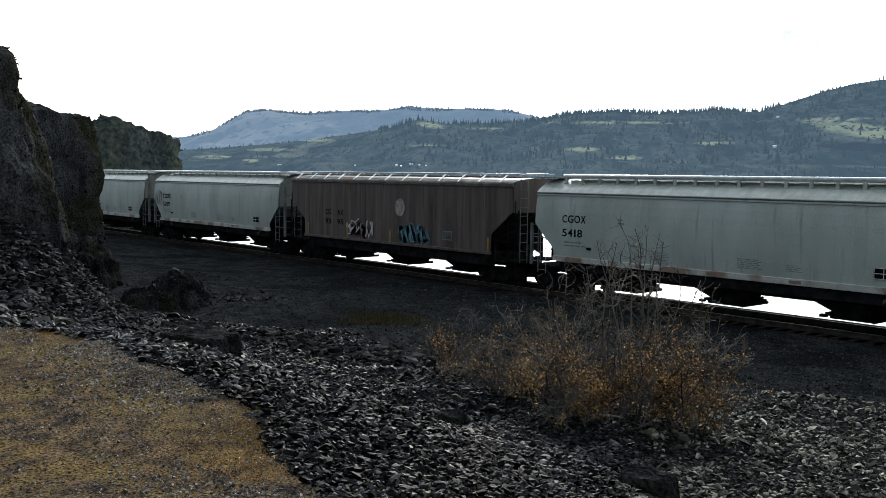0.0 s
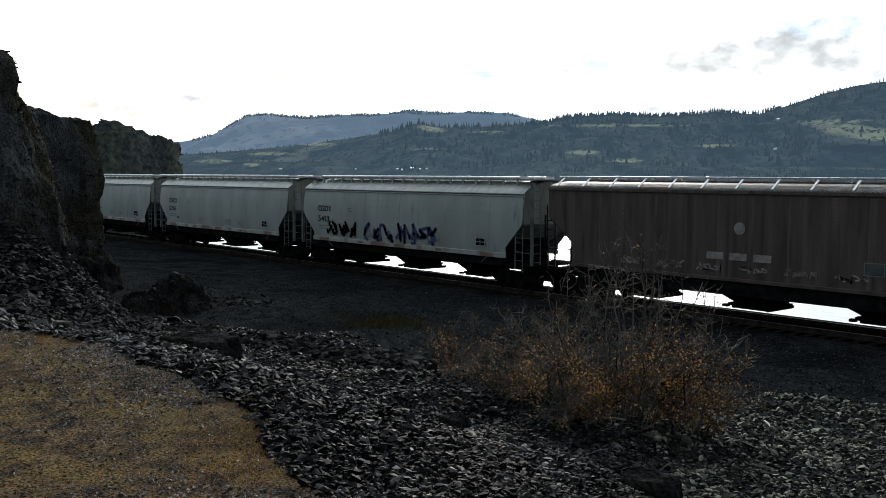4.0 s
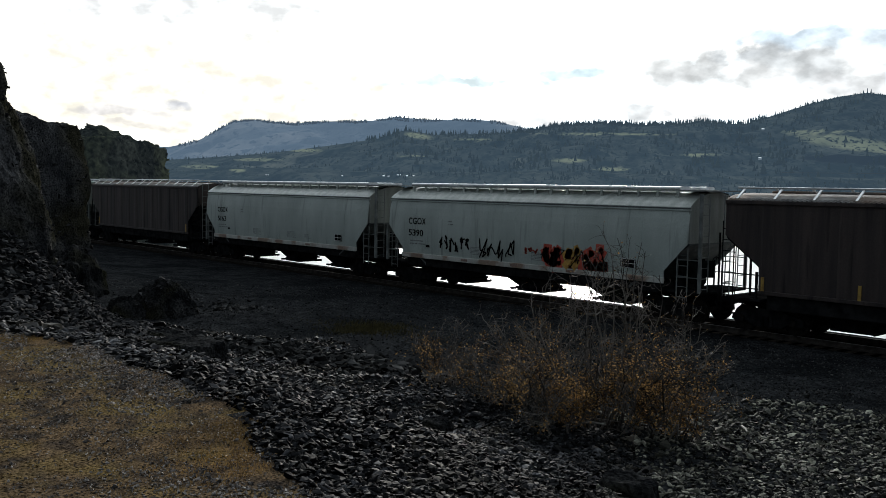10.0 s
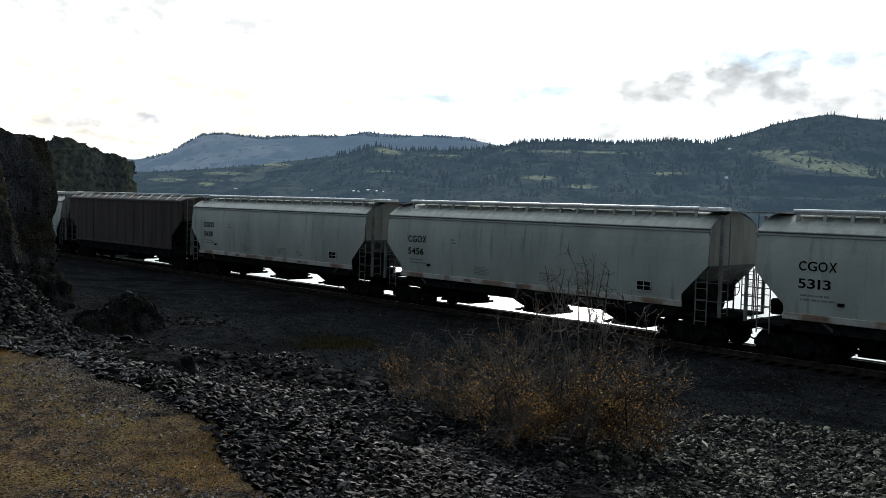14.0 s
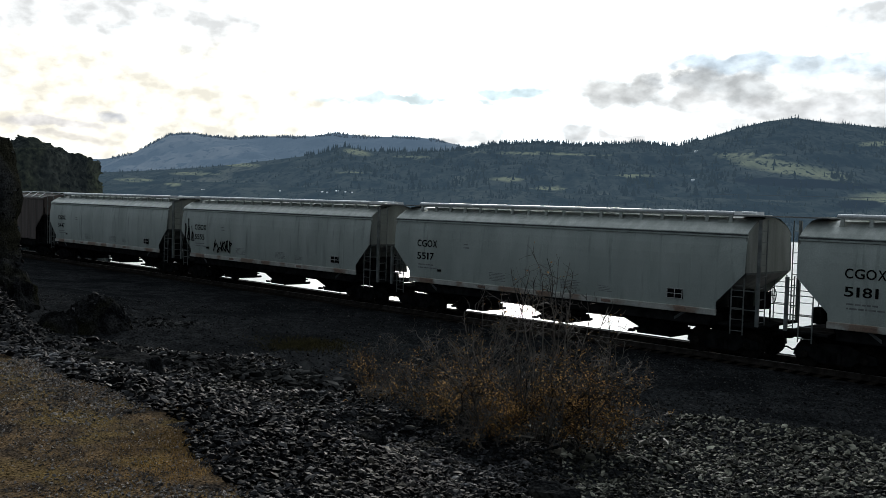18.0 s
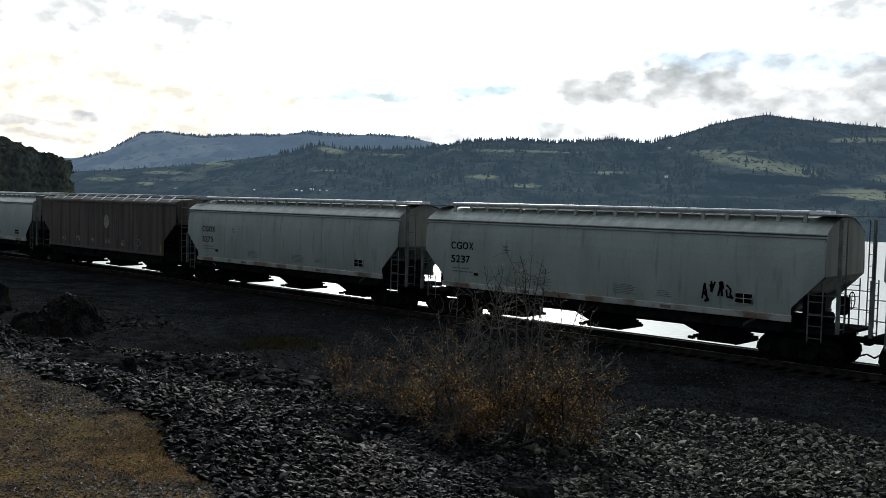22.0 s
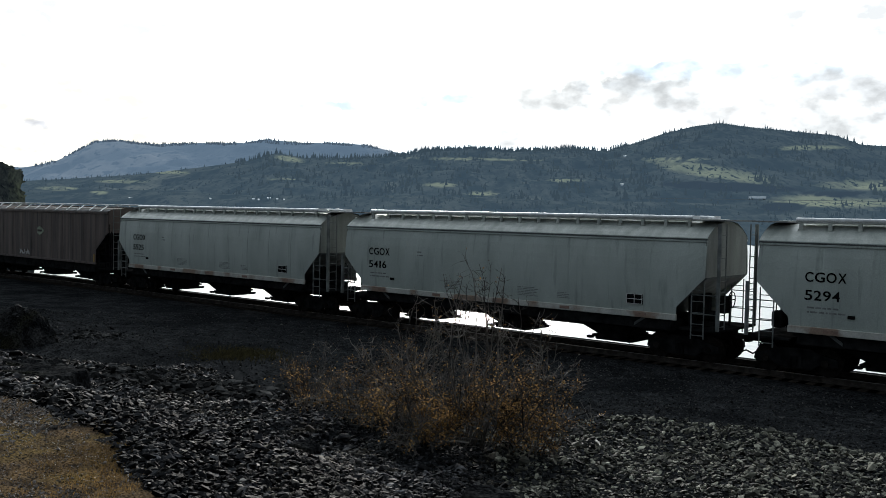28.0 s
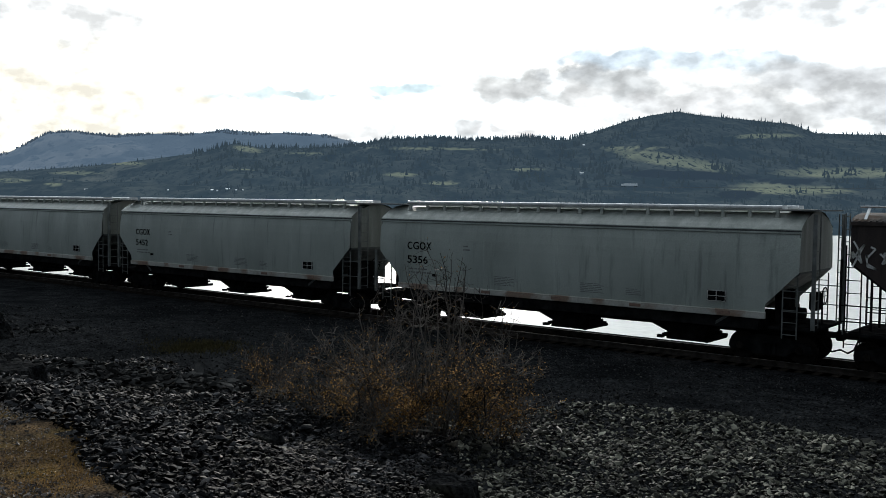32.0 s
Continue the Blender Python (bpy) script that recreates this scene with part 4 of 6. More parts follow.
    for x, z, w, n in ((-2.6, 1.72, 0.75, 6), (0.9, 1.72, 0.8, 6), (-6.6, 1.95, 0.9, 2), (2.6, 1.75, 0.45, 4), (-4.0, 2.9, 0.22, 2)):
        bm = bmesh.new()
        for i in range(n):
            zz, at = z + i * (0.13 if n == 2 else 0.058), x
            while at < x + w * (0.86 if i % 2 else 1.0):
                wide = 0.06 + 0.05 * ((i * 7 + int(at * 31)) % 4)
                box(bm, at, at + wide, -side_y(zz) - 0.004, -side_y(zz) + 0.01, zz, zz + (0.05 if n == 2 else 0.026))
                at += wide + 0.035
        part("small_print", bm, M_STAIN, car, "faint lines of small lettering")["kind"] = "stuff"
    part("vent_plug", boxes((-5.45, -5.25, -1.66, -1.6, 1.86, 1.96), bevel=0.01), M_LETTER, car)
    return car


def brown_hopper(material, roof_material):
    car = new("covered_hopper_car")
    H = 8.4
    for s in (-1, 1):
        bm = bmesh.new()
        lo = lambda x: 1.36 if abs(x) < 7.16 else 2.2 + (abs(x) - 7.17) / (H - 7.17) * 0.95
        xs = [-H, -7.8, -7.17, -7.15] + [-6 + k for k in range(13)] + [7.15, 7.17, 7.8, H]
        sheet(bm, [[(x, s * 1.55, lo(x) + (4.18 - lo(x)) * k / 6) for k in range(7)] for x in xs])
        part("side_sheet", bm, material, car)
        first = None
        for k in range(12):
            x = -6.9 + k * 1.255
            if first is None:
                bm = bmesh.new()
                sheet(bm, [[(dx, s * dy, z) for z in (1.43, 4.12)] for dx, dy in ((-0.22, 1.5515), (-0.14, 1.578), (0.14, 1.578), (0.22, 1.5515))])
                first = part("side_rib", bm, material, car)
                b = first
            else:
                b = again(first, "side_rib")
            b.location.x = x
        part("side_sill", boxes((-7.16, 7.16, s * 1.56 - 0.04, s * 1.56 + 0.04, 1.30, 1.42), bevel=0.012), material, car)
        part("top_chord", boxes((-H, H, s * 1.56 - 0.05, s * 1.56 + 0.05, 4.16, 4.28), bevel=0.012), material, car)
        for e in (-1, 1):
            part("corner_post", boxes((e * (H + 0.25) - 0.025, e * (H + 0.25) + 0.025, s * 1.45 - 0.025, s * 1.45 + 0.025, 1.05, 3.2)), M_BLACK, car)
            ladder(car, e * (H - 0.1), s * 1.5, 0.7, 3.6, 0.42, "x", "ladder", M_BLACK)
            part("slope_post", boxes((e * 7.3 - 0.035, e * 7.3 + 0.035, s * 1.42 - 0.035, s * 1.42 + 0.035, 1.05, 2.0)), M_BLACK, car)
            for gz in (1.45, 1.9):
                part("grab_iron", rods(((e * (H + 0.25), s * 1.45, gz), (e * 7.2, s * 1.48, gz), 0.02), n=5), M_BLACK, car)
    half = [(-1.6, 4.285), (-1.45, 4.36), (-1.1, 4.45), (-0.4, 4.52)]
    outline = half + [(-a, b) for a, b in half[::-1]]
    bm = bmesh.new()
    grid = []
    for k in range(225):
        x = -H + 2 * H * k / 224
        w = 0.022 * (1 if k % 2 else -1)
        grid.append([(x, a, b + (w if i in (0, 7) else 0)) for i, (a, b) in enumerate(outline)])
    sheet(bm, grid)
    part("roof_sheet", bm, roof_material, car, "weathered pale roof with a scalloped edge")
    for k in range(10):
        a = -H + 0.9 + k * 1.5
        part("hatch_cover", boxes((a, a + 1.3, -0.32, 0.32, 4.50, 4.60), bevel=0.03), roof_material, car)
    for s in (-1, 1):
        board = part("running_board", rounded(-H + 0.1, H - 0.1, s * 0.85 - 0.2, s * 0.85 + 0.2, 4.66, 4.72, 0.025), M_GALV, car, "galvanised roof walkway")
        first = None
        for k in range(13):
            x = -H + 0.35 + k * 1.30
            if first is None:
                bm = bmesh.new()
                prism(bm, [(s * 1.40, 4.375), (s * 1.50, 4.345), (s * 1.04, 4.665), (s * 0.98, 4.665)], "x", -0.038, 0.038)
                first = part("bracket", bm, M_GALV, board)
                b = first
            else:
                b = again(first, "bracket")
            b.location.x = x
    for e in (-1, 1):
        bm = bmesh.new()
        pts = [(-1.5, 3.1), (-1.5, 4.2), (-1.4, 4.34), (-1.1, 4.43), (-0.4, 4.5), (0.4, 4.5), (1.1, 4.43), (1.4, 4.34), (1.5, 4.2), (1.5, 3.1)]
        prism(bm, pts, "x", min(e * (H - 0.05), e * (H - 0.01)), max(e * (H - 0.05), e * (H - 0.01)))
        part("end_sheet", bm, material, car)
        bm = bmesh.new()
        prism(bm, [(e * (H - 0.02), 3.04), (e * (H - 0.02), 3.14), (e * 5.8, 1.2), (e * 5.8, 1.1)], "y", -1.48, 1.48)
        part("slope_sheet", bm, M_BLACK, car)
        ladder(car, e * (H + 0.2), -1.1, 1.05, 4.5, 0.42, "y", "end_ladder", M_POST)
        for s in (-0.5, 0.5):
            part("end_post", boxes((e * (H - 0.35) - 0.03, e * (H - 0.35) + 0.03, s - 0.03, s + 0.03, 1.1, 2.75)), M_BLACK, car)
    running_gear(car, HALF, False)
    for k, x in enumerate((-4.5, -0.1, 4.3)):
        hopper_bay(car, x, 0.84, 0.39, 1.35, M_BLACK)
    part("underframe", boxes((-6.9, 6.9, -1.45, 1.3, 0.83, 1.36)), M_BLACK, car)
    return car


M_EMBLEM = surface("pale_green_emblem", (0.20, 0.24, 0.17), (0.32, 0.36, 0.27), 6, 0.7)
M_SEAM = surface("grimy_seam", (0.25, 0.272, 0.252), (0.42, 0.452, 0.418), 3.0, 0.7, 0, 0.0, 20, (1, 1, 0.3), 0.5, own=True)
M_STAIN = surface("faint_grey_print", (0.16, 0.165, 0.16), (0.24, 0.245, 0.24), 5, 0.6)


def scrawl(parent, seed, x, z, w, h, material, letters=6, thick=0.045, y=-1.668):
    """Sprayed tag: loose looping strokes, no words."""
    rng = random.Random(seed)
    bm = bmesh.new()
    for i in range(letters):
        cx = x + w * (i + 0.5) / letters
        p = Vector((cx - w / letters * 0.4, y, z + h * rng.random()))
        for k in range(6):
            q = Vector((cx + (rng.random() - 0.5) * w / letters * 1.1, y, z + h * rng.random()))
            d = (q - p).normalized()
            n = Vector((-d.z, 0, d.x)) * thick / 2
            f = [bm.verts.new(v) for v in (p - n, q - n, q + n, p + n)]
            bm.faces.new(f)
            g = [bm.verts.new(v + Vector((0, 0.006, 0))) for v in (p - n, q - n, q + n, p + n)]
            bm.faces.new(g[::-1])
            for a in range(4):
                bm.faces.new((f[a], g[a], g[(a + 1) % 4], f[(a + 1) % 4]))
            p = q
    tag = part("sprayed_tag", bm, material, parent, "sprayed graffiti scrawl")
    tag["kind"] = "stuff"
    return tag


STROKES = {"E": [[(0.95, 0.0), (0.1, 0.05), (0.0, 0.5), (0.08, 0.95), (0.9, 1.0)], [(0.02, 0.52), (0.7, 0.5)]],
           "B": [[(0.05, 0.0), (0.0, 0.55), (0.05, 1.0), (0.75, 0.95), (0.85, 0.72), (0.6, 0.55), (0.1, 0.5)], [(0.6, 0.55), (0.95, 0.4), (0.9, 0.1), (0.5, -0.04), (0.05, 0.0)]],
           "T": [[(0.0, 0.62), (0.9, 0.66)], [(0.45, 0.64), (0.42, 0.3), (0.5, 0.0)]]}


def drawn_tag(parent, text, x, z, w, h, material, thick, y):
    """A tag sprayed in large open capitals."""
    bm = bmesh.new()
    step = w / len(text)
    for i, c in enumerate(text):
        for line in STROKES[c]:
            pts = [Vector((x + i * step + a * step * 0.8, y, z + b * h)) for a, b in line]
            for p, q in zip(pts, pts[1:]):
                d = (q - p).normalized()
                n = Vector((-d.z, 0, d.x)) * thick / 2
                f = [bm.verts.new(v) for v in (p - n, q - n, q + n, p + n)]
                bm.faces.new(f)
                g = [bm.verts.new(v + Vector((0, 0.006, 0))) for v in (p - n, q - n, q + n, p + n)]
                for a in range(4):
                    bm.faces.new((f[a], g[a], g[(a + 1) % 4], f[(a + 1) % 4]))
    tag = part("sprayed_tag", bm, material, parent, "white sprayed graffiti capitals")
    tag["kind"] = "stuff"


def oval(parent, x, z, rx, rz, material, y=-1.612):
    bm = bmesh.new()
    n = 28
    f = [bm.verts.new((x + rx * math.cos(2 * math.pi * k / n), y, z + rz * math.sin(2 * math.pi * k / n))) for k in range(n)]
    g = [bm.verts.new((v.co.x, y + 0.01, v.co.z)) for v in f]
    bm.faces.new(f)
    bm.faces.new(g[::-1])
    for a in range(n):
        bm.faces.new((f[a], g[a], g[(a + 1) % n], f[(a + 1) % n]))
    return part("oval_emblem", bm, material, parent, "faded white oval emblem")


GREY0 = grey_hopper()
BROWN0 = brown_hopper(M_BROWN, M_RUST_ROOF)
DARK0 = brown_hopper(M_DARK_BROWN, M_RUST_ROOF)
# order of the train, first car foremost: number or kind
TRAIN = ["5418", "B", "5209", "5511", "5347", "B", "5413", "5396", "5450", "D", "5486", "B", "D", "5390", "5163", "D", "5425", "5313", "5456", "5438", "D", "5515", "5181", "5517", "5555", "5447", "B", "5264", "5237", "5275", "B", "5371", "5319", "5154", "5462", "5294", "5416", "5525", "B", "D", "D", "5356", "5452", "5378", "5431"]


# seconds and how far the foremost car's tail has come
RUN = [(0, -25.7), (1, -3.75), (2, 18.95), (3, 41.5), (3.5, 53.0), (6, 109.15), (7, 131.5), (8, 154.0), (9, 175.9), (10, 197.9), (11, 220.75), (12, 243.4), (13, 266.25), (14, 289.25), (17, 358.0), (18, 381.1), (19, 404.35), (20, 427.5), (21, 450.5), (22, 473.75), (23, 497.0), (24, 520.25), (25, 543.6), (27.5, 602.35), (28, 614.25), (29, 637.75), (31, 684.4), (32, 707.7)]


CARS = []
for i, kind in enumerate(TRAIN):
    src = BROWN0 if kind == "B" else DARK0 if kind == "D" else GREY0
    car = copy_thing(src, pose(0, TRACK_Y, 0))
    if kind == "B":
        tagged(car, "rusty brown ribbed covered hopper railway car", "railway car", "freight train cars")
    elif kind == "D":
        tagged(car, "dark brown ribbed covered hopper railway car", "railway car", "freight train cars")
    else:
        tagged(car, "light grey curved-side covered hopper railway car", "railway car", "freight train cars")
        writing("CGOX", 0.29, 1.16, -HALF + 1.43, -1.642, 2.85, M_LETTER, car)
        if kind != "g":
            writing(kind, 0.29, 1.0, -HALF + 1.43, -1.645, 2.32, M_LETTER, car, "digit")
    CARS.append(car)
for src in (GREY0, BROWN0, DARK0):
    for o in (*src.children_recursive, src):
        bpy.data.objects.remove(o)

# ---- marks on single cars ----


def yellow_bars(car, xs, tall=0.5, z=1.42):
    for x in xs:
        part("yellow_bar", boxes((x - 0.05, x + 0.05, -1.600, -1.5765, z, z + tall)), M_YELLOW, car, "yellow painted bar")


def data_panel(car, x, z):
    part("data_panel", boxes((x, x + 0.62, -1.590, -1.5765, z, z + 0.4)), M_DARK_STEEL, car, "dark data panel with a pale border")
    part("panel_border", boxes((x, x + 0.62, -1.594, -1.5905, z, z + 0.03), (x, x + 0.62, -1.594, -1.5905, z + 0.37, z + 0.4), (x, x + 0.03, -1.594, -1.5905, z + 0.031, z + 0.369), (x + 0.59, x + 0.62, -1.594, -1.5905, z + 0.031, z + 0.369)), M_STAIN, car)


def rows_of_bars(car, x, z, w, material, lines=2, y=-1.586):
    bm = bmesh.new()
    for i in range(lines):
        for k in range(3):
            box(bm, x + k * w / 3, x + k * w / 3 + w * 0.24, y - 0.002, y + 0.006, z - i * 0.5, z - i * 0.5 + 0.24)
    part("faded_mark", bm, material, car, "faded unreadable lettering")["kind"] = "stuff"


def streaked_seams(car, k0=0, k1=9):
    """Dark run-off along the welded side seams, heavier towards the top."""
    for k in range(k0, k1):
        x = -6.2 + 1.55 * k
        bm = bmesh.new()
        grid = []
        for i in range(9):
            z = 1.62 + (3.84 - 1.62) * i / 8
            w = 0.008 + 0.014 * i / 8 + 0.006 * math.sin(k * 2.1 + i * 1.7)
            grid.append([(x - w, -side_y(z) + 0.004, z), (x - w * 0.6, -side_y(z) - 0.005, z), (x + w * 0.6, -side_y(z) - 0.005, z), (x + w, -side_y(z) + 0.004, z)])
        sheet(bm, grid)
        part("seam", bm, M_SEAM, car, "grimy streaked weld seam")


for k in (25, 29, 37):
    streaked_seams(CARS[k])
YB = -1.584
YG = -1.647
oval(CARS[1], 1.02, 3.08, 0.36, 0.42, M_FADED, YB)
scrawl(CARS[1], 11, 0.95, 1.48, 2.2, 0.8, M_TEAL, 6, 0.3, YB - 0.003)
scrawl(CARS[1], 12, 1.0, 1.42, 2.15, 0.95, M_PALE_TEAL, 6, 0.05, YB - 0.009)
scrawl(CARS[1], 14, -3.0, 1.5, 1.7, 0.75, M_MAROON, 5, 0.3, YB)
scrawl(CARS[1], 13, -3.3, 1.48, 2.3, 0.95, M_WHITE, 6, 0.045, YB - 0.007)
for text, tx, tz in (("CG", -5.2, 2.53), ("AX", -4.12, 2.53), ("93", -5.2, 2.05), ("95", -4.12, 2.05)):
    writing(text, 0.27, 0.5, tx, -1.556, tz, M_LETTER, CARS[1])
yellow_bars(CARS[1], (-6.76, -3.2, 0.3, 7.0), 0.6)
data_panel(CARS[1], 4.1, 1.75)
for k in range(7):
    scrawl(CARS[5], 30 + k, -4.8 + k * 1.6, 1.58, 1.1, 0.28, M_FADED, 4, 0.05, YB)
rows_of_bars(CARS[5], -1.2, 2.0, 2.6, M_FADED, 1)
oval(CARS[5], 0.0, 3.05, 0.2, 0.2, M_FADED, YB)
data_panel(CARS[5], 4.1, 1.85)
scrawl(CARS[6], 41, -5.9, 1.6, 2.6, 0.9, M_LETTER, 5, 0.14, YG)
scrawl(CARS[6], 42, -2.6, 1.5, 5.4, 1.0, M_BLUE, 9, 0.16, YG)
scrawl(CARS[2], 43, -8.0, 2.3, 1.2, 1.2, M_STAIN, 4, 0.05, YG)
yellow_bars(CARS[9], (-7.0, 6.9), 0.5)
oval(CARS[11], 0.45, 3.06, 0.30, 0.38, M_FADED, YB)
rows_of_bars(CARS[11], -5.0, 2.6, 1.6, M_DARK_BROWN, 2)
scrawl(CARS[11], 50, -6.4, 2.0, 0.5, 0.3, M_FADED, 2, 0.04, YB)
scrawl(CARS[12], 51, 3.45, 1.5, 2.8, 1.1, M_WHITE, 7, 0.05, YB)
yellow_bars(CARS[12], (-7.0, -3.9, -1.7, 0.6, 2.85, 6.5), 0.45)
scrawl(CARS[13], 61, -4.6, 1.75, 2.0, 0.7, M_LETTER, 6, 0.07, YG)
scrawl(CARS[13], 62, -2.1, 1.5, 2.1, 0.95, M_LETTER, 4, 0.06, YG)
scrawl(CARS[13], 63, 0.55, 1.95, 0.7, 0.28, M_RED, 4, 0.05, YG)
scrawl(CARS[13], 64, 1.45, 1.45, 3.3, 0.95, M_RED, 5, 0.36, YG)
scrawl(CARS[13], 66, 2.6, 1.5, 0.8, 0.85, M_AMBER, 2, 0.3, YG - 0.004)
scrawl(CARS[13], 65, 1.4, 1.42, 3.4, 0.95, M_LETTER, 5, 0.03, YG - 0.009)
yellow_bars(CARS[15], (-7.0, 6.9), 0.5)
scrawl(CARS[24], 71, -8.0, 1.7, 1.3, 1.8, M_LETTER, 4, 0.055, YG)
scrawl(CARS[24], 72, -4.75, 1.7, 1.9, 0.7, M_LETTER, 6, 0.07, YG)
oval(CARS[26], 0.6, 3.05, 0.34, 0.40, M_FADED, YB)
data_panel(CARS[26], 3.8, 1.68)
scrawl(CARS[27], 81, -4.5, 1.6, 1.2, 0.85, M_LETTER, 4, 0.08, YG)
scrawl(CARS[27], 82, -1.15, 1.68, 1.15, 0.5, M_LETTER, 5, 0.06, YG)
scrawl(CARS[28], 83, 4.25, 1.7, 1.05, 0.75, M_LETTER, 4, 0.06, YG)
oval(CARS[30], 0.6, 3.05, 0.31, 0.40, M_FADED, YB)
for k in range(6):
    scrawl(CARS[30], 90 + k, -5.2 + k * 1.9, 1.65 + 0.05 * (k % 2), 0.5, 0.35, M_FADED, 2, 0.05, YB)
yellow_bars(CARS[30], (-7.0, 6.9), 0.5)
data_panel(CARS[30], 4.0, 1.75)
scrawl(CARS[34], 95, 1.2, 1.7, 2.6, 0.5, M_LETTER, 6, 0.09, YG)
bm = bmesh.new()
prism(bm, [(0.65 + a, 3.04 + b) for a, b in ((-0.4, 0.0), (-0.3, 0.2), (-0.05, 0.27), (0.15, 0.2), (0.5, 0.0), (0.15, -0.2), (-0.05, -0.27), (-0.3, -0.2))], "y", YB, YB + 0.008)
part("emblem", bm, M_EMBLEM, CARS[38], "pale green pointed emblem")
part("emblem_bar", boxes((0.32, 0.92, YB - 0.008, YB - 0.002, 2.98, 3.10)), M_DARK_BROWN, CARS[38])
scrawl(CARS[38], 97, -2.0, 1.5, 1.3, 0.35, M_WHITE, 5, 0.06, YB)
yellow_bars(CARS[38], (7.0,), 0.45)
yellow_bars(CARS[39], (-7.0, -1.5, 1.6, 7.0), 0.45)
oval(CARS[40], 0.63, 3.04, 0.38, 0.40, M_FADED, YB)
drawn_tag(CARS[40], "EBT", -5.4, 1.5, 1.8, 0.85, M_FADED, 0.04, YB)
drawn_tag(CARS[40], "EBT", 1.85, 1.5, 1.9, 0.85, M_FADED, 0.04, YB)
scrawl(CARS[40], 103, -8.35, 2.95, 1.4, 0.8, M_WHITE, 4, 0.05, YB)
scrawl(CARS[40], 104, 5.2, 1.6, 1.1, 0.3, M_WHITE, 5, 0.035, YB)
yellow_bars(CARS[40], (-7.0, -1.2, 1.4, 7.0), 0.45)

# ---- rocks ----


def crag(name, x, y, z, sx, sy, sz, seed, label, detail=5, rough=0.35, square=0.55, turn=0.0, material=None, category="rock", taper=0.0):
    """A broken basalt mass: a squared-off block roughened in steps, with columnar joints."""
    bm = bmesh.new()
    bmesh.ops.create_icosphere(bm, subdivisions=detail, radius=1.0)
    s = min(sx, sy, sz)
    for v in bm.verts:
        c = v.co.normalized()
        k = max(abs(c.x), abs(c.y), abs(c.z))
        p = c * (1 - square) + (c / k) * square * 0.86
        q = Vector((p.x * sx, p.y * sy, p.z * sz))
        f = noise.fractal(q * (0.9 / s) + Vector((seed, 0, 0)), 0.7, 2.1, 6)
        g = noise.voronoi(Vector((q.x, q.y, q.z * 0.35)) * (1.5 / s) + Vector((seed, 3, 0)))[0]
        h = noise.voronoi(Vector((q.x, q.y, q.z * 0.6)) * (5.0 / s) + Vector((seed, 7, 0)))[0]
        d = rough * s * (0.5 * f + 0.55 * (g[1] - g[0]) + 0.3 * (h[1] - h[0]) - 0.3)
        v.co = q + c * d
        k = 1 - taper * (v.co.z / sz + 0.4)
        v.co.x, v.co.y = v.co.x * k, v.co.y * k
    bmesh.ops.rotate(bm, verts=bm.verts, matrix=Matrix.Rotation(radians(turn), 3, "Z"))
    ob = part(name, bm, material or (M_BOULDER if name == "boulder" else M_CLIFF), None)
    ob.location = (x, y, z)
    return tagged(ob, label, category)


def at_bearing(az, dist):
    return dist * math.sin(radians(az)), dist * math.cos(radians(az))


x, y = at_bearing(-81.0, 28)
cliff_a = crag("rock_cliff", x, y, 1.95, 4.3, 5.05, 8.2, 1.7, "tall dark broken basalt cliff beside the track", 7, 0.26, 0.4, 6, taper=0.08)
x, y = at_bearing(-75.4, 41)
cliff_b = crag("rock_cliff", x, y, 1.9, 3.4, 4.2, 6.0, 5.2, "square-topped dark basalt cliff beside the track", 7, 0.2, 0.9, 16)
x, y = at_bearing(-68.6, 98)
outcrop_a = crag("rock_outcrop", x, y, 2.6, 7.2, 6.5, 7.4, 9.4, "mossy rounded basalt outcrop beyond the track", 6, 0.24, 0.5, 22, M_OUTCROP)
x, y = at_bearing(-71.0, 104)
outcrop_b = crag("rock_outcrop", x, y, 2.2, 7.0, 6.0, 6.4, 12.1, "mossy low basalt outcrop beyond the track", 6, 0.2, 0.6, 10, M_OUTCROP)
x, y = at_bearing(-65.0, 31.0)
peak_rock = crag("boulder", x, y, 0.1, 1.75, 1.1, 1.5, 2.4, "dark peaked basalt boulder on the gravel", 5, 0.45, 0.2, 60, taper=0.4)
x, y = at_bearing(-66.6, 31.0)
crag("boulder", x, y, 0.1, 1.5, 1.0, 0.95, 2.9, "dark low basalt boulder on the gravel", 5, 0.45, 0.5, 70, taper=0.4)
x, y = at_bearing(-64.6, 27.0)
crag("boulder", x, y, 0.0, 1.5, 0.8, 0.55, 7.3, "long low basalt ledge on the gravel", 4, 0.4, 0.55, 25, taper=0.2)
x, y = at_bearing(-63.6, 19.5)
crag("boulder", x, y, land(x, y) + 0.3, 0.85, 0.55, 0.42, 4.4, "flat dark basalt slab among broken stone", 4, 0.25, 0.8, 20)
x, y = at_bearing(-36.3, 11.7)
crag("boulder", x, y, land(x, y) + 0.03, 0.42, 0.33, 0.33, 6.4, "dark squarish basalt boulder on the stone bank", 4, 0.35, 0.6, 40)
x, y = at_bearing(-48.3, 15.5)
crag("boulder", x, y, land(x, y) + 0.08, 0.3, 0.26, 0.22, 6.9, "dark rounded basalt boulder by the bush", 4, 0.35, 0.4, 15)
x, y = at_bearing(-74.6, 27.0)
shoulder_rock = crag("boulder", x, y, 0.7, 2.3, 1.8, 2.5, 8.1, "mossy broken rock shoulder at the cliff foot", 6, 0.5, 0.25, 10)
x, y = at_bearing(-72.0, 28.5)
crag("boulder", x, y, 0.3, 1.1, 1.1, 1.9, 3.9, "dark angular rock at the cliff foot", 5, 0.5, 0.3, 50)
x, y = at_bearing(-70.0, 36)
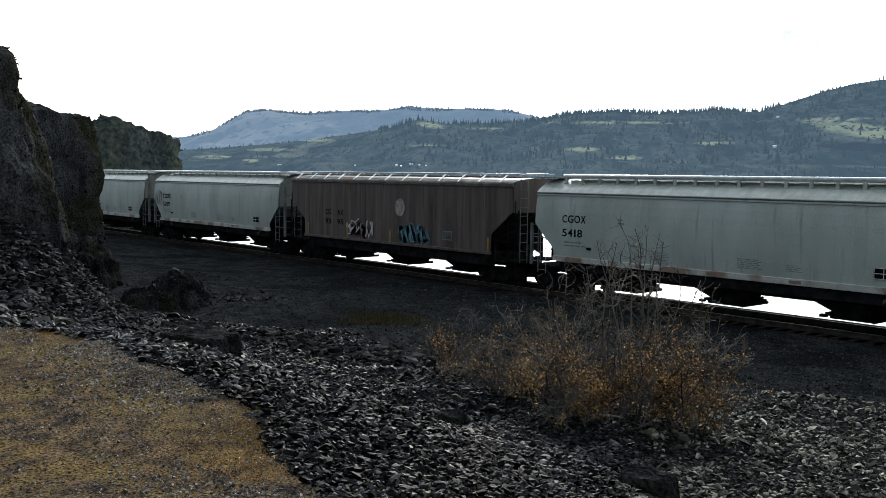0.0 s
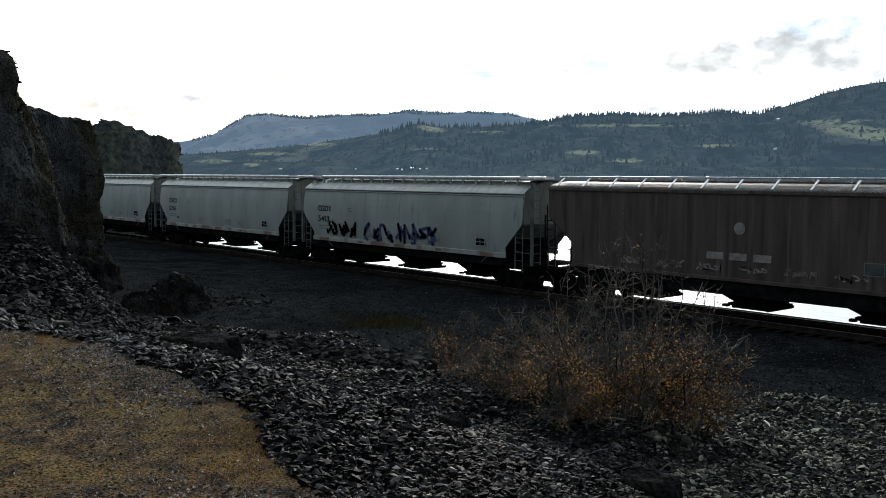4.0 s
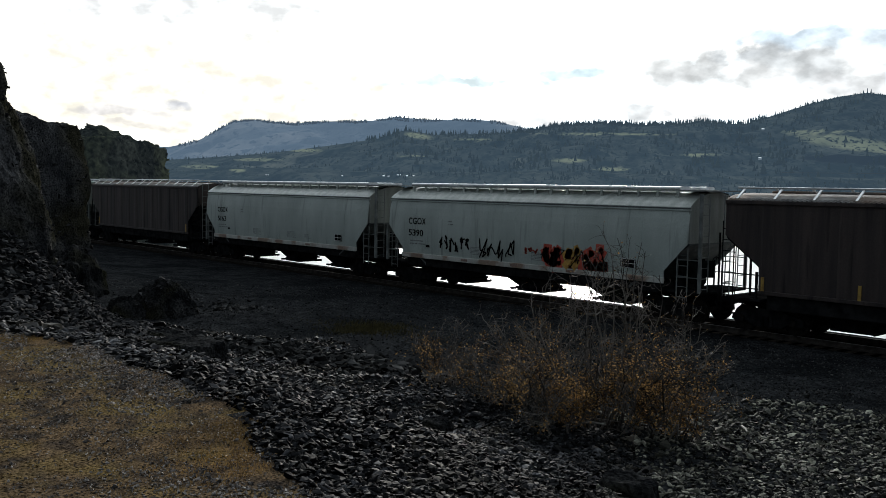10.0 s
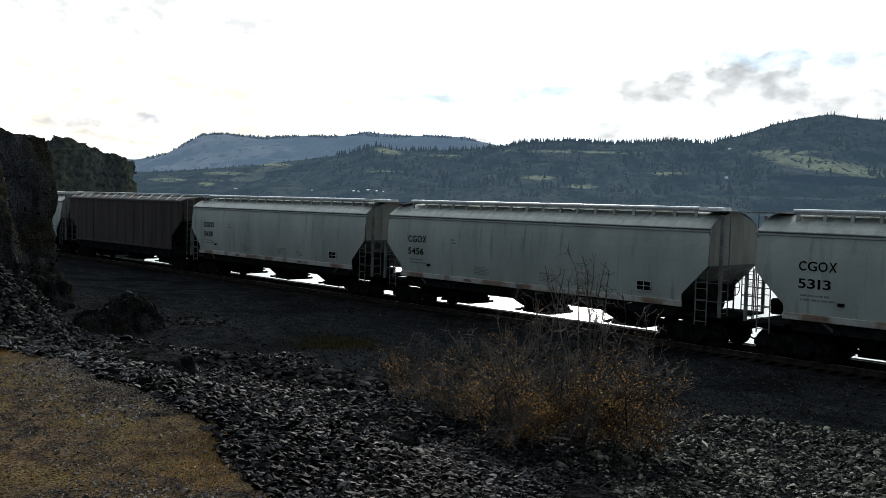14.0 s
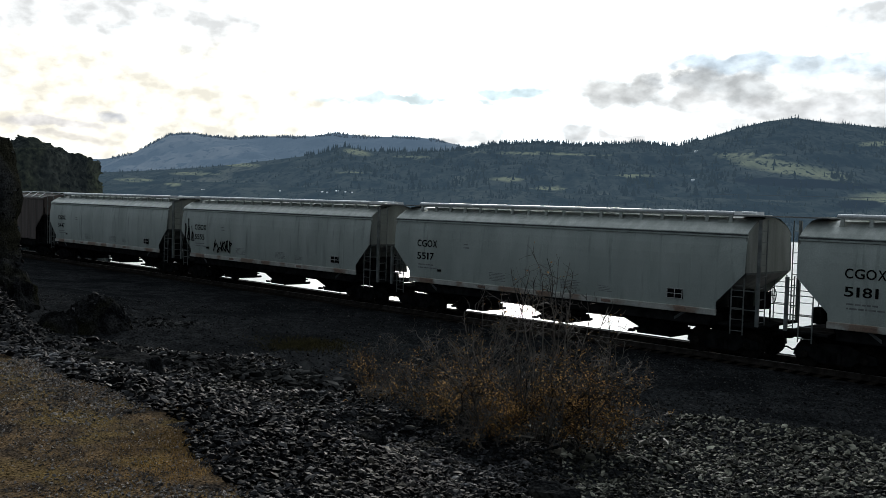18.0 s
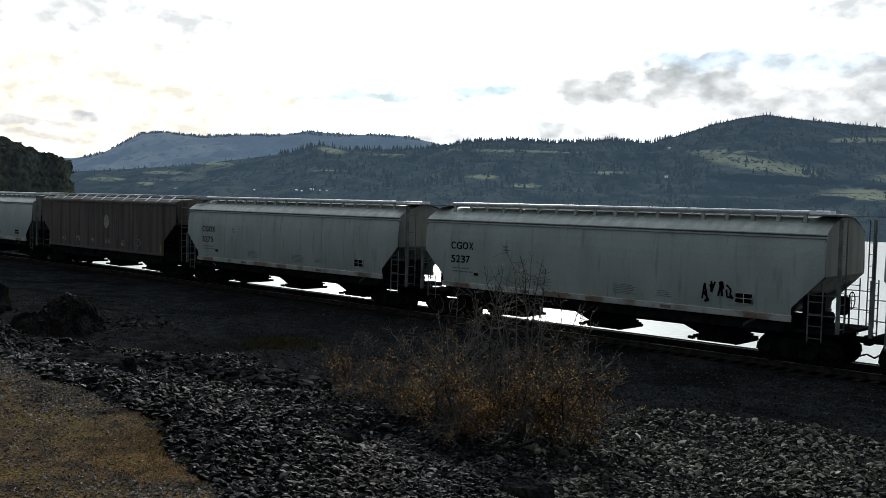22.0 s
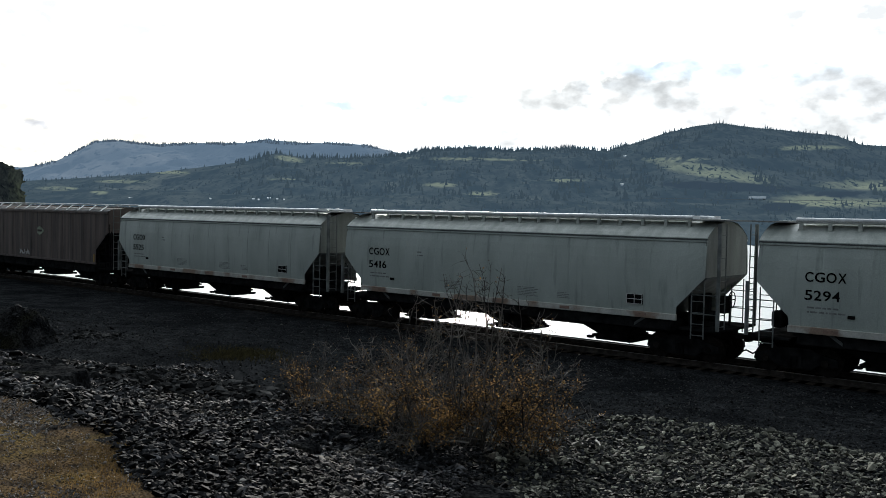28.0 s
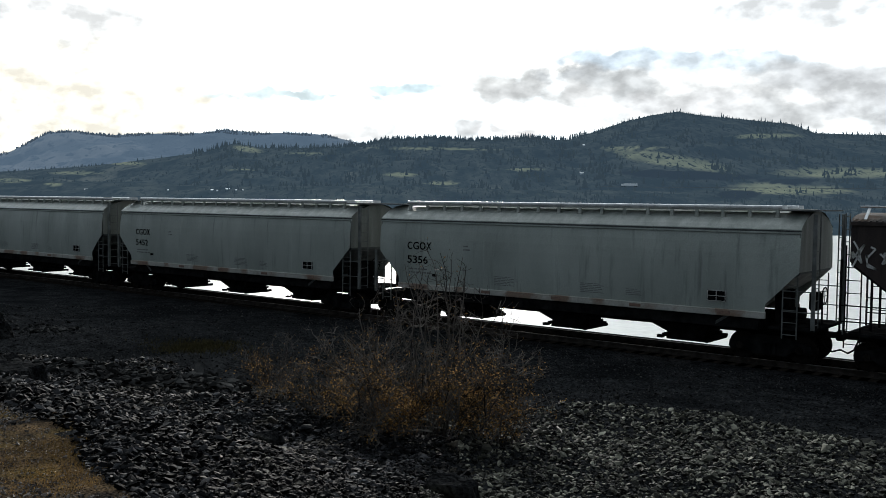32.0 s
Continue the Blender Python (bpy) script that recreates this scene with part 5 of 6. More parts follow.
crag("boulder", x, y, 0.3, 1.3, 1.2, 2.0, 13.9, "dark fallen rock below the cliff", 5, 0.5, 0.3, 50)

# ---- loose stone ----


def stone_shapes(count, seed, flat=0.55, points=9):
    """Angular stones, each the hull of a few scattered points."""
    rng = random.Random(seed)
    out = []
    for _ in range(count):
        bm = bmesh.new()
        for _ in range(points):
            d = Vector((rng.gauss(0, 1), rng.gauss(0, 1), rng.gauss(0, 1))).normalized()
            d = Vector((d.x * rng.uniform(0.85, 1.2), d.y * rng.uniform(0.6, 0.9), d.z * flat))
            bm.verts.new(d * rng.uniform(0.8, 1.0))
        bmesh.ops.convex_hull(bm, input=bm.verts)
        loose = [v for v in bm.verts if not v.link_faces]
        bmesh.ops.delete(bm, geom=loose, context="VERTS")
        bm.verts.ensure_lookup_table()
        bm.verts.index_update()
        out.append((np.array([v.co[:] for v in bm.verts]), [[v.index for v in f.verts] for f in bm.faces]))
        bm.free()
    return out


SHAPES = stone_shapes(24, 5, 0.42)
GRAINS = stone_shapes(12, 6, 0.7, 6)


def scatter(name, spots, material, parent, kind="stuff", seed=1, shapes=SHAPES):
    """Many stones in one mesh. spots: x, y, size, sink."""
    rng = np.random.default_rng(seed)
    vs, fs, base = [], [], 0
    for x, y, s, sink in spots:
        pts, faces = shapes[int(rng.integers(len(shapes)))]
        q = Euler((rng.normal(0, 0.32), rng.normal(0, 0.32), rng.uniform(0, 6.28))).to_matrix()
        p = pts @ np.array(q).T * s + np.array((x, y, land(x, y) + s * sink))
        vs.append(p)
        fs.extend([[k + base for k in f] for f in faces])
        base += len(p)
    ob = mesh_of(name, np.concatenate(vs).tolist(), fs, material, parent)
    ob["kind"] = kind
    return ob


def shards(rock, count, low, high, seed, label, material=None):
    """Angular fragments standing proud of a rock's broken face."""
    rng = np.random.default_rng(seed)
    co = np.zeros(len(rock.data.vertices) * 3)
    no = np.zeros(len(rock.data.vertices) * 3)
    rock.data.vertices.foreach_get("co", co)
    rock.data.vertices.foreach_get("normal", no)
    co, no = co.reshape(-1, 3), no.reshape(-1, 3)
    vs, fs, base = [], [], 0
    for k in rng.choice(len(co), count, replace=False):
        pts, faces = SHAPES[int(rng.integers(len(SHAPES)))]
        size = low * (high / low) ** (rng.random() ** 2.0)
        q = Euler((rng.normal(0, 0.5), rng.normal(0, 0.5), rng.uniform(0, 6.28))).to_matrix()
        vs.append(pts @ np.array(q).T * size + co[k] - no[k] * size * 0.1)
        fs.extend([[i + base for i in f] for f in faces])
        base += len(pts)
    ob = mesh_of("rock_rubble", np.concatenate(vs).tolist(), fs, material or M_SHARD, rock)
    return tagged(ob, label, kind="stuff")


shards(cliff_a, 6500, 0.05, 0.16, 31, "jagged basalt fragments on the cliff face")
shards(cliff_b, 4200, 0.06, 0.24, 32, "jagged basalt fragments on the cliff face")

shards(peak_rock, 420, 0.04, 0.16, 35, "broken edges of the boulder")
shards(shoulder_rock, 1500, 0.05, 0.2, 36, "broken stone on the rock shoulder")
shards(outcrop_a, 1800, 0.15, 0.6, 33, "mossy weathered ledges of the outcrop", M_OUTCROP)
shards(outcrop_b, 1400, 0.15, 0.6, 34, "mossy weathered ledges of the outcrop", M_OUTCROP)

rng = random.Random(21)
bank = tagged(new("stone_bank"), "sloping bank of broken grey basalt rubble", "stone bank")
near_spots, bank_spots, darker_spots, shingle_spots = [], [], [], []
TOE_X, TOE_Y = [-34, -27, -24, -20, -17, -15, -13, -11, -9.5, -7.5, -5], [10.5, 12.0, 14.6, 15.2, 14.4, 13.2, 12.2, 12.4, 18.0, 20.0, 19.0]
for _ in range(138000):
    bearing, d = radians(rng.uniform(-82, -2)), 3.2 * (9.5 ** (rng.random() ** 0.85))
    x, y = d * math.sin(bearing), d * math.cos(bearing)
    e = shelf_edge(x)
    w = 0.5 * noise.noise((x * 0.5, y * 0.5, 9))
    toe = float(np.interp(x, TOE_X, TOE_Y)) + 0.9 * noise.noise((x * 0.25, 0, 4))
    if x < -34 or y < e + 0.12 * w + 0.06 * rng.random() or y > toe + w:
        continue
    if math.degrees(bearing) > -37 and rng.random() < 0.25:
        continue
    size = 0.028 * (d / 6) ** 0.55 * rng.choice((0.6, 0.8, 1.0, 1.0, 1.3, 1.7)) * rng.uniform(0.85, 1.2)
    if d > 8 and rng.random() < 0.012:
        size *= 2.0
    spot = (x, y, size, rng.uniform(0.1, 0.6))
    # most stones in this plan zone take the darker basalt
    in_dark_zone = x > -7.4 + 1.3 * noise.noise((x * 0.6, y * 0.6, 14)) and y < 9.5 and rng.random() < 0.85
    if math.degrees(bearing) > -37 + 8 * w:
        shingle_spots.append(spot)
    elif -6.6 < x < -4.0 and y < 5.6 and size > 0.026 and len(near_spots) < 300:
        near_spots.append(spot)
    else:
        (darker_spots if in_dark_zone else bank_spots).append(spot)
scatter("rubble", bank_spots, M_STONE, bank, seed=3)
tagged(scatter("dark_rubble", darker_spots, M_DARKER_STONE, bank, seed=5), "darker broken basalt")
tagged(scatter("shingle", shingle_spots, M_SHINGLE, bank, seed=4), "flat olive-grey shingle")
for k, (x, y, s, sink) in enumerate(near_spots):
    pts, faces = SHAPES[k % len(SHAPES)]
    key = "stone_%d" % (k % len(SHAPES))
    if k < len(SHAPES):
        me = bpy.data.meshes.new("stone")
        me.from_pydata(pts.tolist(), [], faces)
        me.materials.append(M_DARKER_STONE)
        TEXTS[key] = me
    st = new("stone", TEXTS[key])
    st.parent = bank
    st.matrix_basis = Matrix.LocRotScale((x, y, land(x, y) + s * sink), Euler((rng.gauss(0, 0.4), rng.gauss(0, 0.4), rng.uniform(0, 6.28))), (s, s, s))

toe_spots = []
for _ in range(900):
    a = rng.gauss(-55.5, 3.2)
    x, y = at_bearing(a, 23.5 + 0.35 * (-55.5 - a) + rng.gauss(0, 0.7))
    toe_spots.append((x, y, rng.choice((0.05, 0.07, 0.1, 0.14, 0.18)) * rng.uniform(0.8, 1.2), rng.uniform(0.2, 1.1)))
for _ in range(160):
    x, y = at_bearing(rng.gauss(-60.8, 0.8), rng.gauss(33.5, 0.7))
    toe_spots.append((x, y, rng.choice((0.07, 0.1, 0.14)), 0.3))
tagged(scatter("toe_rubble", toe_spots, M_GRAVEL, bank, seed=6), "dark jumbled rock at the bank's foot")

gravel_spots = []
for _ in range(42000):
    a, d = rng.uniform(-76, -8), 13 + 31 * rng.random() ** 1.3
    x, y = at_bearing(a, d)
    if 10.5 < y < 26.6:
        gravel_spots.append((x, y, rng.uniform(0.02, 0.05) * (1.0 if rng.random() < 0.97 else 2.0), 0.2))
gravel = scatter("loose_gravel", gravel_spots, M_GRAVEL, None, seed=8, shapes=GRAINS)
tagged(gravel, "dark loose gravel beside the railway", "gravel", kind="stuff")
foot_spots = []
for _ in range(7000):
    a, d = rng.uniform(-80, -66), rng.uniform(19, 29)
    x, y = at_bearing(a, d)
    if y > 4:
        s = rng.choice((0.05, 0.07, 0.1, 0.14)) * rng.uniform(0.8, 1.25)
        foot_spots.append((x, y, s, 0.3 + 2.6 * ease(20.0, 27.5, d) * ease(-66.5, -74.0, a) / s))
tagged(scatter("fallen_stone", foot_spots, M_SHARD, None, seed=12), "broken stone fallen at the cliff foot", "rubble", kind="stuff")
pebble_spots = []
for _ in range(38000):
    x, y = rng.uniform(-12, -1.5), rng.uniform(-0.5, 3.4)
    if y < shelf_edge(x) + 0.15 and noise.noise((x * 0.7, y * 0.7, 2)) + 0.3 * noise.noise((x * 3, y * 3, 2)) > -0.1 - 0.25 * rng.random():
        pebble_spots.append((x, y, rng.uniform(0.004, 0.012) * (1.0 if rng.random() < 0.985 else 2.2), 0.3))
for _ in range(9000):
    x = rng.uniform(-10.5, -3.0)
    y = shelf_edge(x) + 0.12 - abs(rng.gauss(0, 0.5))
    if noise.noise((x * 0.9, y * 0.9, 11)) > -0.12:
        pebble_spots.append((x, y, rng.uniform(0.006, 0.02), 0.25))
tagged(scatter("pebbles", pebble_spots, M_PEBBLE, None, seed=14, shapes=GRAINS), "grey pebbles in dry grass", "pebbles", kind="stuff")

# ---- plants ----


def tube(vs, fs, pts, r0, r1, n=4):
    """A tapering twig through points, into vertex and face lists."""
    base = len(vs)
    k = len(pts)
    for i, p in enumerate(pts):
        d = (pts[min(i + 1, k - 1)] - pts[max(i - 1, 0)]).normalized()
        u = d.orthogonal().normalized()
        w = d.cross(u)
        r = r0 + (r1 - r0) * i / (k - 1)
        for j in range(n):
            a = 2 * math.pi * j / n
            vs.append(tuple(p + (u * math.cos(a) + w * math.sin(a)) * r))
    for i in range(k - 1):
        for j in range(n):
            a, b = base + i * n + j, base + i * n + (j + 1) % n
            fs.append((a, b, b + n, a + n))
    fs.append(tuple(base + (k - 1) * n + j for j in range(n)))


def arc(p, way, length, droop, rng, steps=5, wob=0.12):
    out, q, d = [p.copy()], p.copy(), way.normalized()
    for _ in range(steps):
        d = (d + Vector((rng.gauss(0, wob), rng.gauss(0, wob), rng.gauss(0, wob) - droop))).normalized()
        q = q + d * (length / steps)
        out.append(q.copy())
    return out


def leaf(vs, fs, p, rng, s):
    a = Vector((rng.gauss(0, 1), rng.gauss(0, 1), rng.gauss(0, 0.7))).normalized()
    b = a.orthogonal().normalized()
    b = (b * math.cos(k := rng.uniform(0, 6.28)) + a.cross(b) * math.sin(k)) * 0.5
    n = a.cross(b) * 0.25
    k = len(vs)
    vs.extend(tuple(p + v * s) for v in (a * -0.9, b + n, a, -b + n))
    fs.append((k, k + 1, k + 2))
    fs.append((k, k + 2, k + 3))


def bush(x, y, spread, tall, stems, seed, label, leaves=9000, leafy=0.5, round_top=0.55, spires=0):
    """A shrub of many stems that fan out from one stool and end on a dome, with fine twigs, buds and leaves low down."""
    rng = random.Random(seed)
    root = tagged(new("bush"), label, "bush")
    root.location = (x, y, land(x, y) - 0.05)
    tv, tf, lv, lf = [], [], [], []
    tips, low_tips = [], []
    for k in range(stems):
        a, rr = rng.uniform(0, 6.28), rng.random() ** 0.5 * (0.4 if k < spires else 1.0)
        out = Vector((math.cos(a), math.sin(a) * 0.8, 0))
        start = out * rr * spread * 0.45 * rng.uniform(0.2, 1.0)
        top = tall * (1 - round_top * rr ** 1.8) * (rng.uniform(0.85, 1.06) if k < spires else rng.uniform(0.55, 1.0))
        end = out * rr * spread * rng.uniform(0.8, 1.05) + Vector((0, 0, top))
        side = Vector((rng.gauss(0, 0.14), rng.gauss(0, 0.14), 0.0)) * tall
        bend = start.lerp(end, 0.5) + side + Vector((0, 0, rng.uniform(-0.05, 0.2) * top))
        pts, drift = [], Vector((0, 0, 0))
        for i in range(12):
            u = i / 11
            drift += Vector((rng.gauss(0, 0.035), rng.gauss(0, 0.035), rng.gauss(0, 0.02))) * (1.0 if i else 0.0)
            pts.append(start * (1 - u) ** 2 + bend * 2 * u * (1 - u) + end * u * u + drift)
        sv, sf = [], []
        tube(sv, sf, pts, rng.uniform(0.011, 0.02), 0.006, 5)
        mesh_of("stem", sv, sf, M_BARK, root)
        for i in range(2, 12):
            along = (pts[i] - pts[i - 1]).normalized()
            for _ in range(1 if rng.random() < 0.55 else 2):
                p = pts[i].lerp(pts[i - 1], rng.random())
                w = along * 0.35 + Vector((rng.gauss(0, 0.85), rng.gauss(0, 0.85), rng.uniform(-0.35, 0.75)))
                b = arc(p, w, rng.uniform(0.2, 0.75) * (0.5 + 0.17 * tall) * (1.3 - 0.07 * i), -0.04, rng, 5, 0.22)
                tube(tv, tf, b, 0.0072, 0.0036, 3)
                low_tips.extend(b[1:])
                for j in range(1, 6):
                    if rng.random() < 0.42:
                        c = arc(b[j], (b[j] - b[j - 1]).normalized() * 0.4 + Vector((rng.gauss(0, 0.8), rng.gauss(0, 0.8), rng.uniform(-0.1, 0.9))), rng.uniform(0.07, 0.28), -0.03, rng, 3, 0.3)
                        tube(tv, tf, c, 0.0048, 0.0028, 3)
                        tips.append(c[-1])
                        low_tips.extend(c[1:])
    for p in tips:
        if rng.random() < 0.5:
            leaf(lv, lf, p, rng, rng.uniform(0.010, 0.018))
    made = 0
    while made < leaves:
        p = rng.choice(low_tips)
        want = 1.0 if p.z < tall * leafy * 0.8 else 0.35 if p.z < tall * leafy else 0.04
        if noise.noise(p * 1.3 + Vector((seed, 0, 0))) < -0.12 or rng.random() > want:
            made += 0.15
            continue
        leaf(lv, lf, p + Vector((rng.gauss(0, 0.04), rng.gauss(0, 0.04), rng.gauss(0, 0.04))), rng, rng.uniform(0.016, 0.031))
        made += 1
    tw = mesh_of("twig_mass", tv, tf, M_BARK, root)
    tw["kind"] = "stuff"
    lo = mesh_of("leaves", lv, lf, M_LEAF, root)
    lo["kind"] = "stuff"
    return root


bush(-10.15, 12.95, 2.5, 3.35, 46, 4, "tall bare twiggy bush with sparse rusty leaves on dark stone", 1800, 0.5, 0.45, 14)
bush(-8.85, 13.1, 1.55, 2.0, 22, 9, "rounded brown bush with small golden leaves", 3600, 0.9, 0.4)
bush(-10.35, 11.7, 1.25, 1.5, 20, 19, "low spreading bush with rusty golden leaves", 3600, 0.9, 0.45)
bush(-12.3, 12.6, 1.8, 1.45, 18, 15, "low brown thicket with sparse rusty leaves", 1000, 0.8, 0.45)
bush(-14.4, 13.0, 1.7, 1.35, 18, 41, "low bare thicket with scattered rusty leaves", 900, 0.8, 0.4)
bush(-11.8, 13.7, 2.3, 2.5, 26, 27, "dry brown bush of bare arching twigs", 1100, 0.7, 0.5, 4)

gv2, gf2 = [], []
rng = random.Random(33)
for _ in range(26000):
    x, y = rng.uniform(-12, -1.8), rng.uniform(-0.5, 3.3)
    if y > shelf_edge(x) + 0.1 or noise.noise((x * 0.7, y * 0.7, 2)) + 0.5 * noise.noise((x * 2.5, y * 2.5, 5)) > -0.08:
        continue
    p = Vector((x, y, land(x, y) - 0.01))
    for _ in range(4):
        h = rng.uniform(0.008, 0.026)
        d = Vector((rng.gauss(0, 0.5), rng.gauss(0, 0.5), 1)).normalized() * h
        s = Vector((rng.gauss(0, 1), rng.gauss(0, 1), 0)).normalized() * 0.003
        o = Vector((rng.gauss(0, 0.03), rng.gauss(0, 0.03), 0))
        k = len(gv2)
        gv2.extend((tuple(p + o - s), tuple(p + o + s), tuple(p + o + d)))
        gf2.append((k, k + 1, k + 2))
for _ in range(14000):
    x = rng.uniform(-12, -1.8)
    y = shelf_edge(x) - abs(rng.gauss(0, 0.35)) + 0.1
    if noise.noise((x * 1.1, y * 1.1, 7)) < 0.16 - (0.3 if -4.9 < x < -3.4 else 0):
        continue
    p = Vector((x, y, land(x, y) - 0.01))
    for _ in range(5):
        h = rng.uniform(0.01, 0.034)
        d = Vector((rng.gauss(0, 0.5), rng.gauss(0, 0.5), 1)).normalized() * h
        s = Vector((rng.gauss(0, 1), rng.gauss(0, 1), 0)).normalized() * 0.0035
        o = Vector((rng.gauss(0, 0.03), rng.gauss(0, 0.03), 0))
        k = len(gv2)
        gv2.extend((tuple(p + o - s), tuple(p + o + s), tuple(p + o + d)))
        gf2.append((k, k + 1, k + 2))
grass = tagged(mesh_of("dry_grass", gv2, gf2, M_GRASS), "short dry yellow grass on the shelf", "grass", kind="stuff")

mv, mf = [], []
for _ in range(2200):
    x, y = rng.gauss(-23.2, 0.9), rng.gauss(17.7, 0.55)
    p = Vector((x, y, land(x, y) - 0.01))
    for _ in range(3):
        d = Vector((rng.gauss(0, 0.5), rng.gauss(0, 0.5), 1)).normalized() * rng.uniform(0.05, 0.14)
        s = Vector((rng.gauss(0, 1), rng.gauss(0, 1), 0)).normalized() * 0.008
        k = len(mv)
        mv.extend((tuple(p - s), tuple(p + s), tuple(p + d)))
        mf.append((k, k + 1, k + 2))
tagged(mesh_of("grass_patch", mv, mf, M_MOSS), "small olive grass patch on the gravel", "grass", kind="stuff")

# pale sticks lying on the stone
for sx, sy, ln, turn in ((-10.0, 12.2, 0.42, 25), (-8.4, 14.6, 0.5, -50)):
    v, f = [], []
    p = Vector((sx, sy, land(sx, sy) + 0.14))
    tube(v, f, arc(p, Vector((math.cos(radians(turn)), math.sin(radians(turn)), 0.25)), ln, 0.01, rng, 4, 0.08), 0.022, 0.012, 6)
    tagged(mesh_of("stick", v, f, M_STICK), "bleached dead stick lying on stones", "stick")

# ---- far woods, houses, lorry ----
cv, cf = [], []
rng = random.Random(44)


def conifer(px, py, pz, h, w):
    rng_t = rng.uniform(0, 6.28)
    for t, (lo, hi, rr) in enumerate(((0.05, 0.5, 1.0), (0.3, 0.75, 0.72), (0.55, 1.0, 0.45))):
        k = len(cv)
        for j in range(6):
            a = rng_t + t + j * math.pi / 3
            r = w * rr * rng.uniform(0.6, 1.15)
            cv.append((px + math.cos(a) * r, py + math.sin(a) * r, pz + h * (lo + rng.uniform(-0.04, 0.04))))
        cv.append((px, py, pz + h * hi))
        for j in range(6):
            cf.append((k + j, k + (j + 1) % 6, k + 6))


count = 0
while count < 7500:
    a = rng.uniform(-70, -8)
    pick = rng.random()
    hump = a > -29.5
    if pick < 0.2:
        r = rng.uniform(1850, 1925)
        if -57 < a < -44 and rng.random() < 0.6:
            continue
        z, h = mid_height(a, r), rng.uniform(2.5, 5) if hump and rng.random() < 0.95 else rng.uniform(4, 13)
    elif pick < 0.72:
        r = rng.uniform(950, 1880)
        z, h = mid_height(a, r), rng.uniform(3, 9) if rng.random() < 0.9 else rng.uniform(9, 13)
    else:
        r = rng.uniform(520, 860)
        z, h = low_height(a, r), rng.uniform(2, 5)
    e = math.degrees(math.atan2(z - EYE[2], r))
    if in_meadow(a, e) > 0.05 and rng.random() < (0.5 if a > -22.5 else 0.75):
        continue
    if noise.noise((a * 0.5, r / 160, 5)) < 0.05 and r < 1800 and rng.random() < 0.85:
        continue
    if a < -53 and r > 1600 and rng.random() < 0.75:
        continue
    if a > -45 and 0.85 < e < 1.35 and r < 1000:
        continue
    x, y = at_bearing(a, r)
    if r < 1800 and in_meadow(a, e) < 0.05 and rng.random() < 0.35:
        continue
    if a < -53:
        h *= 0.55
    conifer(x, y, z - 1, h, h * (rng.uniform(0.15, 0.25) if r > 1800 else rng.uniform(0.24, 0.42)))
    count += 1
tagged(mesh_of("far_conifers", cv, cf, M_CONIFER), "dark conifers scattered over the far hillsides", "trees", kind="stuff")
cv, cf = [], []
for _ in range(1500):
    a, r = rng.uniform(-64, -41), rng.uniform(4180, 4320)
    if noise.noise((a * 1.3, 0, 8)) < -0.2:
        continue
    x, y = at_bearing(a, r)
    h = rng.uniform(6, 15)
    conifer(x, y, far_height(a, r) - 2, h, h * 0.35)
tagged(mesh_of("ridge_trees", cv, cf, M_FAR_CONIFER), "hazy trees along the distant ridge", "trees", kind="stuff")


def on_slope(height, az, el, r0, r1):
    r = r0
    while r < r1 and math.degrees(math.atan2(height(az, r) - EYE[2], r)) < el:
        r += 4
    return r


def far_house(az, el, wide, tall, height, r0, r1):
    r = on_slope(height, az, el, r0, r1)
    x, y = at_bearing(az, r)
    house = tagged(new("house"), "small white house far across the river", "house", "far houses")
    house.location, house.rotation_euler = (x, y, height(az, r) - 0.5), (0, 0, radians(-az))
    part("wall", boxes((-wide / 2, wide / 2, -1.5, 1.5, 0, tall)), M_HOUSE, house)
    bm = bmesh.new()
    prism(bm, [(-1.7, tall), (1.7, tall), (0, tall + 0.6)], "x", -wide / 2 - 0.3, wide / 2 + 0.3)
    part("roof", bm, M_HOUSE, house)


